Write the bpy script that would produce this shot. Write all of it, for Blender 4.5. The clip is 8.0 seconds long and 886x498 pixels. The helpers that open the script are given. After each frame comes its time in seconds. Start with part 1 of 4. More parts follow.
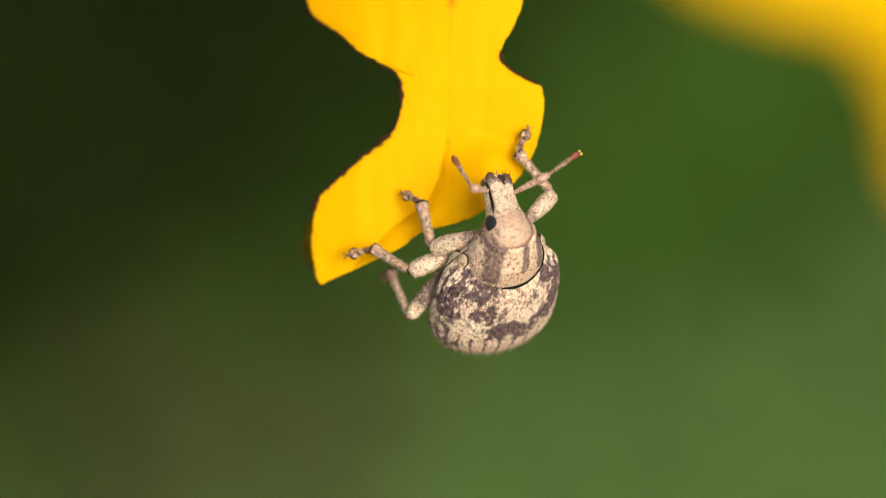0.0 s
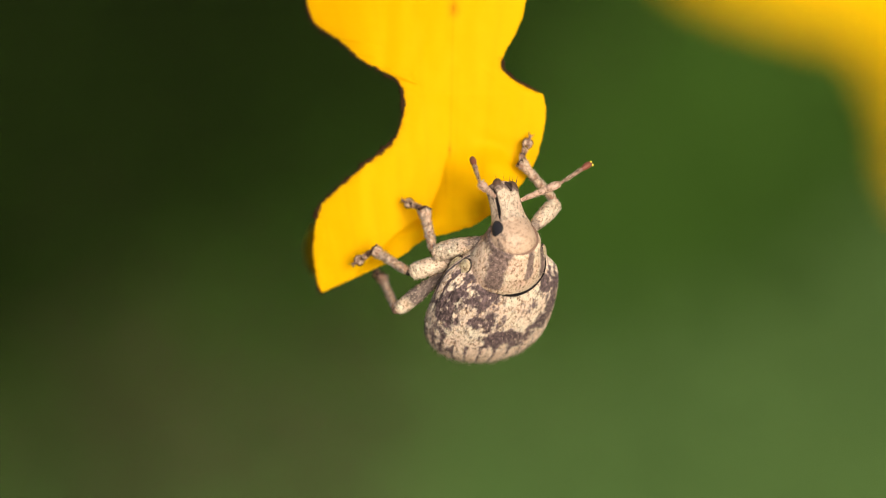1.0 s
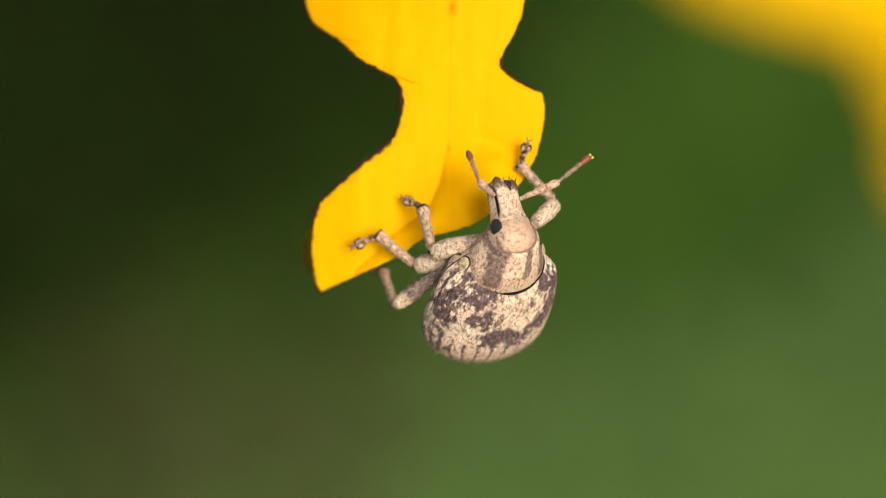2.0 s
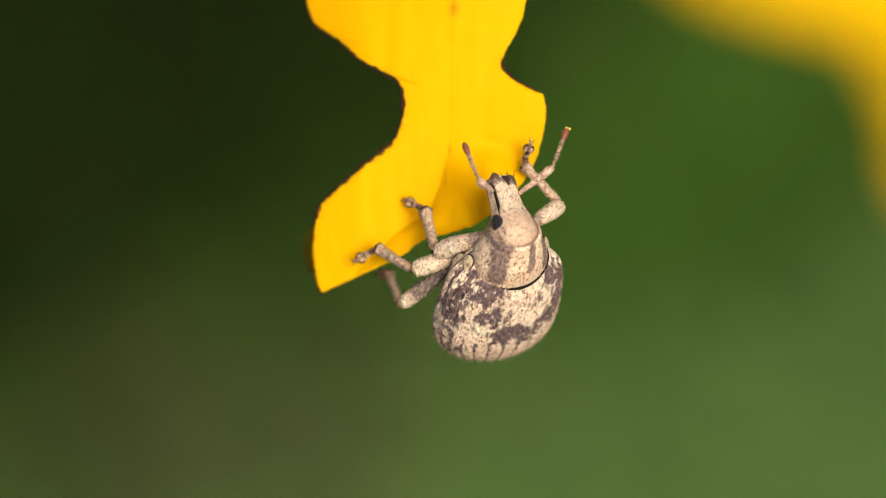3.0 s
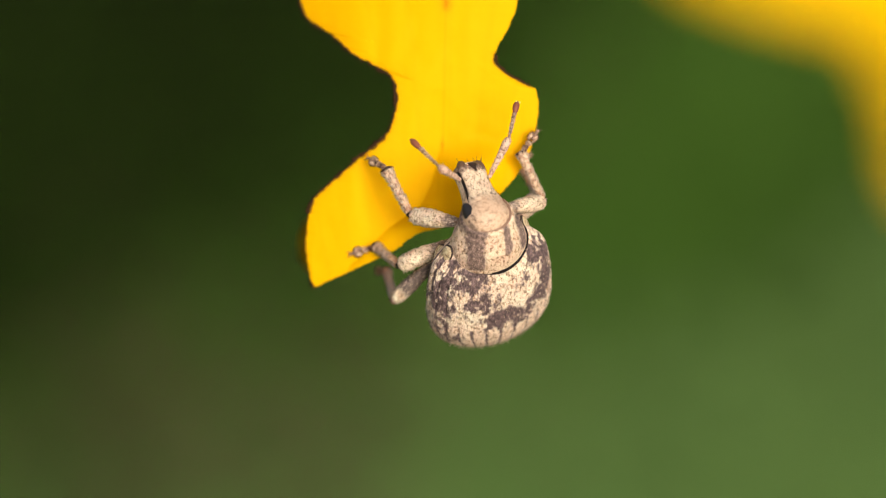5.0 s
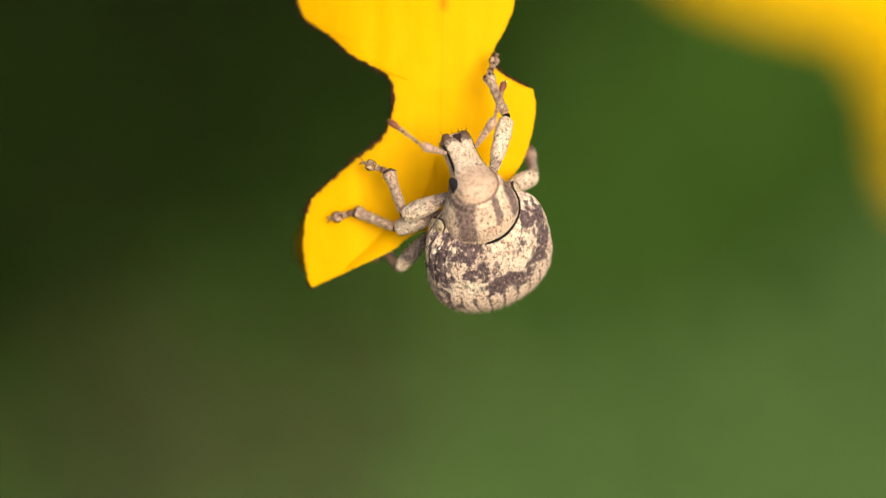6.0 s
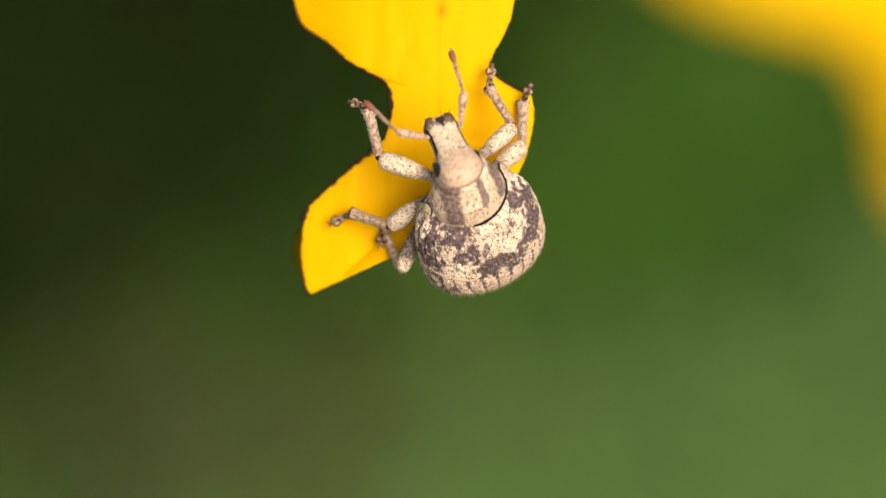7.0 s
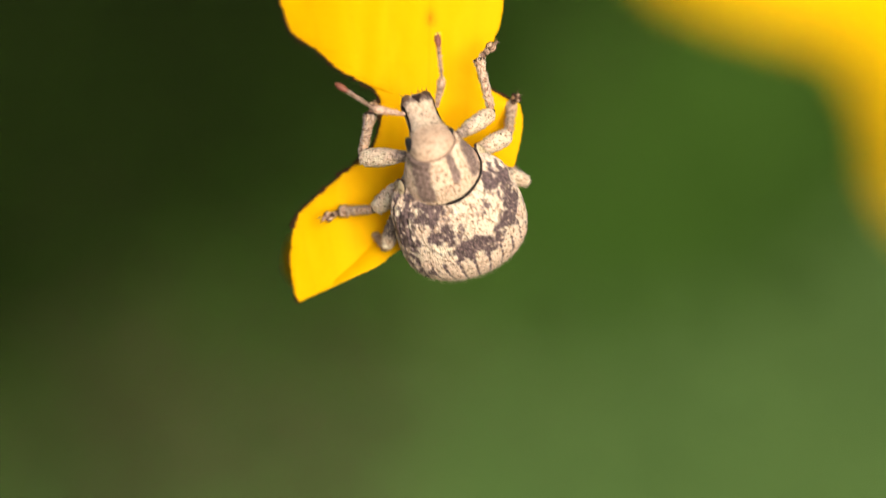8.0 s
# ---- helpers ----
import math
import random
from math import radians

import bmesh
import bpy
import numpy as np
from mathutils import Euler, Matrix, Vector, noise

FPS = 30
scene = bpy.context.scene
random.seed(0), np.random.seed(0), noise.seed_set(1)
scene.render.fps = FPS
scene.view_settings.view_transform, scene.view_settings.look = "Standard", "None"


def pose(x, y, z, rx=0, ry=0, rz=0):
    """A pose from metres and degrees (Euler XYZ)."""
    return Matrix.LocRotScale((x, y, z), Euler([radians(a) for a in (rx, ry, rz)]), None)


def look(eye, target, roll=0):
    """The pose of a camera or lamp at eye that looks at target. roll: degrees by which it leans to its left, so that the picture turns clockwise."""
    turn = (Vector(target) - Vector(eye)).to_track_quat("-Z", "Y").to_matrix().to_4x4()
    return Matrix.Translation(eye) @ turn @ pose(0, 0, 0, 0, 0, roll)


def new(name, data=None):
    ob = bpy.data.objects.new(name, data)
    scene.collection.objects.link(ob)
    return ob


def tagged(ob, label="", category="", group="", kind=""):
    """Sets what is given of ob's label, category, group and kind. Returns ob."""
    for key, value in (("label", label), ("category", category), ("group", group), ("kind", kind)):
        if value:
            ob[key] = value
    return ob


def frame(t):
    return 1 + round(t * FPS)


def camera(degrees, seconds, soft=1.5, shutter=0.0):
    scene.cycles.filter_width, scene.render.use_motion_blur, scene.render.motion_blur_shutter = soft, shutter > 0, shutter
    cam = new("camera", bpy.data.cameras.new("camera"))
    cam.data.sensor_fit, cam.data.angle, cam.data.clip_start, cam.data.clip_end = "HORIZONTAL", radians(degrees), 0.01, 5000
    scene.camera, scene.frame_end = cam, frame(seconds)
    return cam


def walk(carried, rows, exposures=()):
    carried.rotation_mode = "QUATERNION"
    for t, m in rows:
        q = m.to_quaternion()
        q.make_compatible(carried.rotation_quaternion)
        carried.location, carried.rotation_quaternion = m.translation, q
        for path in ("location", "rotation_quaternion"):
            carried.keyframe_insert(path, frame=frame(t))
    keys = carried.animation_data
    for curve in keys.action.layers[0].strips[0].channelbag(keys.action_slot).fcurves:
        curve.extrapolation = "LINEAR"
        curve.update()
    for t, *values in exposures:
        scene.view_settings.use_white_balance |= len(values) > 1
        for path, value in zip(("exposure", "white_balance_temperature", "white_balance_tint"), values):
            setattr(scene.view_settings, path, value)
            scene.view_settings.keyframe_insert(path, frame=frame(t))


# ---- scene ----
MM = 0.001
EYE = 70.95  # millimetres from the camera to the plane of the petal's tip

cam = camera(14.0, 8.0, soft=1.0, shutter=0.5)
cam.data.dof.use_dof = True
cam.data.dof.focus_distance = 0.0701
cam.data.dof.aperture_fstop = 52.0
# the camera looks down on the plant; STAGE is upright to its view, with the petal's tip at the origin
STAGE = Matrix.Rotation(radians(-35), 4, "X")
CAMERA_POSE = STAGE @ pose(0, -EYE * MM, 0, 90, 0, 0)
walk(cam, ((0.0, CAMERA_POSE), (8.0, CAMERA_POSE)), exposures=((0.0, 0.26), (4.5, 0.29), (6.0, 0.35), (7.0, 0.43), (8.0, 0.48)))

# ---- light ----
SUN_FROM = (STAGE.to_3x3() @ Vector((0.32, -0.945, 0.06))).normalized()
sky = bpy.data.worlds.new("sky")
scene.world = sky
sky.use_nodes = True
sky_nodes = sky.node_tree.nodes
sky_tex = sky_nodes.new("ShaderNodeTexSky")
sky_tex.sky_type = "NISHITA"
sky_tex.sun_disc = False
sky_tex.sun_elevation = math.asin(SUN_FROM.z)
sky_tex.sun_rotation = math.atan2(SUN_FROM.x, SUN_FROM.y)
sky_tex.air_density, sky_tex.dust_density = 1.0, 4.0
sky.node_tree.links.new(sky_tex.outputs[0], sky_nodes["Background"].inputs[0])
sky_nodes["Background"].inputs[1].default_value = 0.09
sun_data = bpy.data.lights.new("sun", "SUN")
sun_data.energy, sun_data.angle, sun_data.color = 3.4, radians(32), (1.0, 0.925, 0.81)
sun = new("sun", sun_data)
sun.matrix_world = look(SUN_FROM, (0, 0, 0))


# ---- materials ----
def material(name, roughness=0.6):
    m = bpy.data.materials.new(name)
    m.use_nodes = True
    n, l = m.node_tree.nodes, m.node_tree.links
    b = n["Principled BSDF"]
    b.inputs["Roughness"].default_value = roughness
    return m, n, l, b


def noise_node(n, l, scale, detail=4.0, rough=0.6, coord=None):
    t = n.new("ShaderNodeTexNoise")
    t.inputs["Scale"].default_value, t.inputs["Detail"].default_value = scale, detail
    t.inputs["Roughness"].default_value = rough
    c = coord or n.new("ShaderNodeTexCoord").outputs["Object"]
    l.new(c, t.inputs["Vector"])
    return t.outputs["Fac"]


def ramp(n, l, source, stops):
    r = n.new("ShaderNodeValToRGB")
    while len(r.color_ramp.elements) < len(stops):
        r.color_ramp.elements.new(0.5)
    for e, (at, c) in zip(r.color_ramp.elements, stops):
        e.position, e.color = at, (*c, 1)
    l.new(source, r.inputs[0])
    return r.outputs[0]


def mix(n, l, fac, a, b, mode="MIX"):
    x = n.new("ShaderNodeMix")
    x.data_type, x.blend_type = "RGBA", mode
    for slot, v in ((0, fac), (6, a), (7, b)):
        if isinstance(v, bpy.types.NodeSocket):
            l.new(v, x.inputs[slot])
        else:
            x.inputs[slot].default_value = v if slot == 0 else (*v, 1)
    return x.outputs[2]


def bump(n, l, b, height, depth, strength=1.0, under=None):
    k = n.new("ShaderNodeBump")
    k.inputs["Strength"].default_value, k.inputs["Distance"].default_value = strength, depth
    l.new(height, k.inputs["Height"])
    if under:
        l.new(under, k.inputs["Normal"])
    l.new(k.outputs[0], b.inputs["Normal"])
    return k.outputs[0]


def scaly(name, light, dark, warm, patterned=True, speck=0.42, roughness=0.55, gain=1.5, coarse=10000, relief=1.0, soft=0.5, stretch=(1, 1, 1), pink=(0.80, 0.53, 0.39), pitted=1.0, toned=False):
    """Tan cuticle covered with fine scales; the mesh's own "marking" says where the dark scales lie."""
    m, n, l, b = material(name, roughness)
    mp = n.new("ShaderNodeMapping")
    mp.inputs["Scale"].default_value = stretch
    l.new(n.new("ShaderNodeTexCoord").outputs["Object"], mp.inputs["Vector"])
    fine = noise_node(n, l, 17000, 4, 0.75, mp.outputs[0])
    grit = noise_node(n, l, coarse, 4, 0.72, mp.outputs[0])
    mid = noise_node(n, l, 4200, 3, 0.6, mp.outputs[0])
    wide = noise_node(n, l, 1700, 3, 0.6)
    base = mix(n, l, ramp(n, l, mid, ((0.38, (0, 0, 0)), (0.64, (1, 1, 1)))), light, warm)
    base = mix(n, l, ramp(n, l, wide, ((0.46, (0, 0, 0)), (0.66, (0.75, 0.75, 0.75)))), base, pink)
    if toned:
        tone = n.new("ShaderNodeAttribute")
        tone.attribute_name = "tone"
        base = mix(n, l, tone.outputs["Fac"], base, pink)
    grain = ramp(n, l, fine, ((0.34, (0.12, 0.075, 0.055)), (0.43, (0.66, 0.55, 0.46)), (0.51, (1, 1, 1))))
    base = mix(n, l, pitted, base, grain, "MULTIPLY")
    if patterned:
        add = n.new("ShaderNodeMath")
        add.operation = "MULTIPLY_ADD"
        l.new(grit, add.inputs[0])
        add.inputs[1].default_value = gain
        at = n.new("ShaderNodeAttribute")
        at.attribute_name = "marking"
        l.new(at.outputs["Fac"], add.inputs[2])
        low = n.new("ShaderNodeMapRange")
        low.inputs["From Min"].default_value, low.inputs["From Max"].default_value = 0.5 * gain + 0.48 - soft / 2, 0.5 * gain + 0.48 + soft / 2
        l.new(add.outputs[0], low.inputs["Value"])
        mask = low.outputs["Result"]
    else:
        mask = ramp(n, l, grit, ((1.03 - speck, (0, 0, 0)), (1.10 - speck, (0.85, 0.85, 0.85))))
    deep = mix(n, l, ramp(n, l, fine, ((0.42, (0, 0, 0)), (0.66, (1, 1, 1)))), dark, tuple(3.2 * v for v in dark))
    col = mix(n, l, mask, base, deep)
    l.new(col, b.inputs["Base Color"])
    cells = n.new("ShaderNodeTexVoronoi")
    cells.inputs["Scale"].default_value = 26000
    l.new(mp.outputs[0], cells.inputs["Vector"])
    first = bump(n, l, b, cells.outputs["Distance"], 0.000018 * relief, 0.6)
    bump(n, l, b, fine, 0.00003 * relief, 0.7, first)
    b.inputs["Specular IOR Level"].default_value = 0.35
    return m


def plain(name, color, roughness=0.5, vary=0.3, scale=9000, spec=0.5, depth=0.000008):
    m, n, l, b = material(name, roughness)
    f = noise_node(n, l, scale, 4, 0.6)
    c = mix(n, l, ramp(n, l, f, ((0.3, (1 - vary,) * 3), (0.7, (1, 1, 1)))), tuple(0.55 * v for v in color), color)
    l.new(c, b.inputs["Base Color"])
    bump(n, l, b, f, depth, 0.5)
    b.inputs["Specular IOR Level"].default_value = spec
    return m


def thin_leaf(name, color, deep, scale, share, roughness=0.5, stretch=(1, 1, 1), depth=0.00002, spec=0.04, stain=None):
    """A petal or leaf that lets part of the light through; stain: the colour of the marks that the mesh's "marking" lays on it."""
    m, n, l, b = material(name, roughness)
    mp = n.new("ShaderNodeMapping")
    mp.inputs["Scale"].default_value = stretch
    l.new(n.new("ShaderNodeTexCoord").outputs["Object"], mp.inputs["Vector"])
    f = noise_node(n, l, scale, 4, 0.55, mp.outputs[0])
    c = mix(n, l, ramp(n, l, f, ((0.25, (0, 0, 0)), (0.75, (1, 1, 1)))), deep, color)
    if stain:
        at = n.new("ShaderNodeAttribute")
        at.attribute_name = "marking"
        c = mix(n, l, at.outputs["Fac"], c, stain)
    l.new(c, b.inputs["Base Color"])
    bump(n, l, b, f, depth, 0.4)
    t = n.new("ShaderNodeBsdfTranslucent")
    l.new(c, t.inputs["Color"])
    s = n.new("ShaderNodeMixShader")
    s.inputs[0].default_value = share
    l.new(b.outputs[0], s.inputs[1])
    l.new(t.outputs[0], s.inputs[2])
    l.new(s.outputs[0], n["Material Output"].inputs["Surface"])
    b.inputs["Specular IOR Level"].default_value = spec
    return m


M_ELYTRA = scaly("elytra_scales", (0.93, 0.80, 0.60), (0.080, 0.052, 0.049), (0.86, 0.64, 0.47), gain=1.9, coarse=9000, relief=2.0, soft=0.46, stretch=(1, 0.55, 1), pink=(0.86, 0.62, 0.46), toned=True)
M_PRONOTUM = scaly("pronotum_scales", (0.88, 0.70, 0.49), (0.13, 0.085, 0.068), (0.76, 0.54, 0.37), gain=1.3, relief=1.5, soft=0.5, stretch=(1, 0.6, 1))
M_HEAD = scaly("head_scales", (0.84, 0.68, 0.48), (0.12, 0.080, 0.058), (0.74, 0.53, 0.37), gain=2.4, roughness=0.34, coarse=13000, relief=0.7, soft=0.22, pitted=0.6, pink=(0.55, 0.37, 0.245), toned=True)
M_LEG = scaly("leg_scales", (0.94, 0.83, 0.59), (0.12, 0.085, 0.068), (0.80, 0.57, 0.39), gain=1.4, relief=2.0)
M_TIBIA = scaly("tibia_scales", (0.93, 0.75, 0.51), (0.20, 0.09, 0.05), (0.74, 0.48, 0.28), False, 0.56, relief=2.2)
M_TARSUS = scaly("tarsus_scales", (0.80, 0.60, 0.40), (0.07, 0.03, 0.02), (0.60, 0.39, 0.24), False, 0.57, coarse=7500, relief=1.6)
M_BELLY = scaly("belly_scales", (0.66, 0.56, 0.34), (0.13, 0.10, 0.07), (0.56, 0.45, 0.27), False, 0.46, pink=(0.60, 0.44, 0.27))
M_FEELER = scaly("feeler_scales", (0.74, 0.54, 0.40), (0.16, 0.08, 0.06), (0.56, 0.35, 0.25), False, 0.50)
M_FUNICLE = scaly("funicle_scales", (0.56, 0.40, 0.28), (0.10, 0.055, 0.035), (0.36, 0.21, 0.14), False, 0.58)
M_CLUB = plain("club_brown", (0.23, 0.068, 0.036), 0.6, 0.5)
M_EYE = plain("eye_black", (0.022, 0.019, 0.019), 0.30, 0.2, 30000, 0.5)
M_BLACK = plain("joint_black", (0.012, 0.009, 0.008), 0.8, spec=0.15)
M_JAW = plain("jaw_brown", (0.12, 0.065, 0.036), 0.35)
M_PAD = plain("foot_dark_brown", (0.045, 0.020, 0.011), 0.5, 0.5, 14000, 0.3)
M_MOUTH = plain("mouth_brown", (0.035, 0.018, 0.011), 0.45, 0.6, 14000, 0.4, 0.00004)
M_COLLAR = plain("collar_brown", (0.24, 0.135, 0.085), 0.7)
M_BRISTLE = plain("bristle", (0.72, 0.55, 0.40), 0.5)
M_BRISTLE_DARK = plain("bristle_dark", (0.12, 0.07, 0.04), 0.5)
M_PETAL = thin_leaf("petal_yellow", (0.95, 0.546, 0.0005), (0.945, 0.522, 0.0005), 2600, 0.35, 0.6, (1, 1, 0.10), 0.000012, 0.04, (0.62, 0.22, 0.004))
M_CHEWED = plain("chewed_brown", (0.045, 0.020, 0.007), 0.85, 0.6, 14000, 0.1, 0.00003)
M_POLLEN = plain("pollen_yellow", (0.80, 0.58, 0.05), 0.7)
M_FAR_PETAL = thin_leaf("far_petal_yellow", (0.97, 0.64, 0.0010), (0.95, 0.58, 0.0008), 300, 0.35)
M_LEAF = thin_leaf("leaf_green", (0.072, 0.152, 0.020), (0.053, 0.114, 0.015), 40, 0.2, 0.8)
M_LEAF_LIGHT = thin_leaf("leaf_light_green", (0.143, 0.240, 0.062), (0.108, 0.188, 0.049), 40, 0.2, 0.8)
# near-black green: the shrub's deep shade is put into the leaf colour
M_LEAF_SHADED = thin_leaf("leaf_shaded_green", (0.0128, 0.0196, 0.0038), (0.0094, 0.0148, 0.0029), 40, 0.1, 0.8)
M_LEAF_DRY = thin_leaf("leaf_dry_brown", (0.082, 0.077, 0.032), (0.062, 0.058, 0.024), 40, 0.2, 0.8)
M_GRASS = thin_leaf("grass_green", (0.060, 0.125, 0.014), (0.042, 0.092, 0.010), 30, 0.2, 0.7)
M_TWIG = plain("twig_brown", (0.13, 0.085, 0.05), 0.8, 0.4, 200, 0.3, 0.0005)
M_SOIL = plain("meadow_soil", (0.05, 0.06, 0.022), 0.9, 0.5, 30, 0.2, 0.004)


# ---- mesh helpers ----
def part(name, bm, mat, parent=None, label="", smooth=True):
    me = bpy.data.meshes.new(name)
    bm.normal_update()
    bm.to_mesh(me)
    bm.free()
    me.materials.append(mat)
    if smooth:
        me.polygons.foreach_set("use_smooth", [True] * len(me.polygons))
    ob = new(name, me)
    if parent:
        ob.parent = parent
    if label:
        tagged(ob, label)
    return ob


def rings(bm, loops, close=True):
    """Skin a row of closed loops of points (millimetres) and cap both ends."""
    made = [[bm.verts.new(Vector(p) * MM) for p in loop] for loop in loops]
    k = len(made[0])
    for a, b in zip(made, made[1:]):
        for i in range(k):
            bm.faces.new((a[i], a[(i + 1) % k], b[(i + 1) % k], b[i]))
    if close:
        bm.faces.new(made[0][::-1])
        bm.faces.new(made[-1])
    return made


def spindle(bm, stations, seg=14, rough=0.0, seed=0.0, flat=1.0, origin=(0, 0, 0)):
    """A round limb along local Y: stations of (y, radius)."""
    loops = []
    for y, r in stations:
        loop = []
        for i in range(seg):
            a = 2 * math.pi * i / seg
            k = r * (1 + rough * noise.noise((math.cos(a) * 2.5 + seed, y * 14, math.sin(a) * 2.5)))
            loop.append((origin[0] + k * math.cos(a), origin[1] + y, origin[2] + k * math.sin(a) * flat))
        loops.append(loop)
    rings(bm, loops)


def spread(stations, count):
    """Smooth in-between stations."""
    ys, rs = [s[0] for s in stations], [s[1] for s in stations]
    out = []
    for i in range(count + 1):
        u = i / count
        y = ys[0] + (ys[-1] - ys[0]) * (0.5 - 0.5 * math.cos(math.pi * u)) * 0.4 + (ys[-1] - ys[0]) * u * 0.6
        out.append((y, float(np.interp(y, ys, rs))))
    sm = [out[0]] + [(b[0], (a[1] + 2 * b[1] + c[1]) / 4) for a, b, c in zip(out, out[1:], out[2:])] + [out[-1]]
    return sm


def hair(bm, root, way, length, radius):
    """One bristle: a three-sided spike (millimetres)."""
    way = Vector(way).normalized()
    side = way.orthogonal().normalized()
    other = way.cross(side)
    base = [bm.verts.new((Vector(root) + radius * (math.cos(a) * side + math.sin(a) * other)) * MM) for a in (0, 2.09, 4.19)]
    tip = bm.verts.new((Vector(root) + length * way) * MM)
    for i in range(3):
        bm.faces.new((base[i], base[(i + 1) % 3], tip))


def smoothstep(a, b, x):
    u = min(1.0, max(0.0, (x - a) / (b - a)))
    return u * u * (3 - 2 * u)


def add_marking(ob, rule, name="marking"):
    at = ob.data.attributes.new(name, "FLOAT", "POINT")
    at.data.foreach_set("value", [rule(*(v.co / MM)) for v in ob.data.vertices])


# ---- the plant ----
GROUND = -1.18


def spline(points, count):
    """Even points on a smooth line through a few bends."""
    pts = [Vector(p) for p in points]
    pts = [2 * pts[0] - pts[1]] + pts + [2 * pts[-1] - pts[-2]]
    fine = []
    for a, b, c, d in zip(pts, pts[1:], pts[2:], pts[3:]):
        for i in range(24):
            u = i / 24
            fine.append(0.5 * (2 * b + (c - a) * u + (2 * a - 5 * b + 4 * c - d) * u * u + (3 * b - a - 3 * c + d) * u ** 3))
    fine.append(pts[-2])
    run = [0.0]
    for a, b in zip(fine, fine[1:]):
        run.append(run[-1] + (b - a).length)
    return [Vector([float(np.interp(run[-1] * i / count, run, [p[k] for p in fine])) for k in range(2)]) for i in range(count + 1)]


# the blade's two rims, from the flower head down to the tip (x, z in millimetres)
LEFT_RIM = ((-3.0, 8.5), (-2.88, 5.7), (-2.74, 5.05), (-2.58, 4.64), (-2.27, 4.40), (-1.92, 4.14), (-1.61, 3.86), (-1.28, 3.69), (-0.92, 3.46), (-0.80, 3.12), (-0.85, 2.65),
            (-1.06, 2.22), (-1.52, 1.85), (-2.04, 1.40), (-2.44, 1.02), (-2.57, 0.55), (-2.60, 0.0), (-2.52, -0.52), (-2.42, -0.71))
RIGHT_RIM = ((1.75, 8.5), (1.62, 5.3), (1.42, 4.45), (1.19, 4.04), (1.12, 3.73), (1.30, 3.52), (1.64, 3.32), (1.86, 3.225), (1.935, 3.20), (1.955, 3.12), (1.99, 2.82),
             (1.92, 2.35), (1.72, 1.75), (1.25, 1.14), (0.68, 0.68), (0.10, 0.47), (-0.33, 0.37), (-0.58, 0.23), (-0.76, 0.07), (-0.95, -0.04), (-1.30, -0.20), (-2.0, -0.52), (-2.42, -0.71))
PETAL_Y = 0.62


def petal_depth(x, z):
    """How far the blade lies behind the plane of its tip: cupped, with one crease beyond which the lower lobe bends forward."""
    crease = float(np.interp(z, (-0.3, 0.05, 0.45, 0.72, 0.95, 1.4, 2.1, 3.0), (-1.75, -1.36, -0.98, -0.58, -0.30, -0.10, 0.07, 0.16)))
    s = (x - crease) * 0.84
    fade = 1 - smoothstep(1.4, 2.3, z)
    fold = -0.70 * (1 - math.exp(-max(0.0, s) / 0.46)) * fade * (1 - 0.75 * smoothstep(0.75, 1.5, x)) * (0.6 + 0.4 * smoothstep(0.1, 0.9, z))
    # the lower margin tips forward
    rise = (z - 0.36 - 0.55 * (x - 0.05)) * 0.87
    fold -= 0.10 * smoothstep(0.40, 0.0, rise) * smoothstep(-0.35, 0.15, x)
    waves = 0.004 * math.sin(x * 9.0 + 0.6 * math.sin(z)) + 0.04 * math.sin(x * 1.7 + 0.7 + 0.2 * z)
    waves += 0.030 * math.sin(x * 5.2 + z * 6.5 + 1.5 * noise.noise((x, z, 2))) * smoothstep(0.1, 0.5, x) * smoothstep(2.6, 1.9, z)
    waves += 0.020 * noise.noise((x * 3.0, z * 2.2, 6.0))
    lean = 0.15 * (2.5 - min(z, 3.2)) + 0.40 * smoothstep(0.6, -2.8, x) * smoothstep(1.8, 5.2, z)
    return PETAL_Y + lean + fold + waves + 0.05 * (x - 0.2) ** 2 * smoothstep(1.5, 4.0, z) + 0.12 * smoothstep(-1.6, -2.7, x)


def ragged(rail, rough, seed):
    return [p + Vector((noise.noise((p.x * 9 + seed, p.y * 9, 0)), noise.noise((p.x * 9, p.y * 9, seed + 4)))) * rough
            + Vector((noise.noise((p.x * 22 + seed, p.y * 22, 3)), noise.noise((p.x * 28, p.y * 28, seed + 8)))) * rough * 0.6 for p in rail]


def stalk(parent, points, radius):
    """The flower's own stem, down to the ground: points in metres, in the world."""
    back = STAGE.inverted()
    pts = [Vector(p) for p in points]
    pts = [2 * pts[0] - pts[1]] + pts + [2 * pts[-1] - pts[-2]]
    loops = []
    for a, b, c, d in zip(pts, pts[1:], pts[2:], pts[3:]):
        for i in range(12):
            u = i / 12
            p = 0.5 * (2 * b + (c - a) * u + (2 * a - 5 * b + 4 * c - d) * u * u + (3 * b - a - 3 * c + d) * u ** 3)
            loops.append([(back @ (p + Vector((radius * math.cos(t), radius * math.sin(t), 0)))) / MM for t in [6.283 * k / 8 for k in range(8)]])
    bm = bmesh.new()
    rings(bm, loops)
    part("stem", bm, M_GRASS, parent, "green stem")


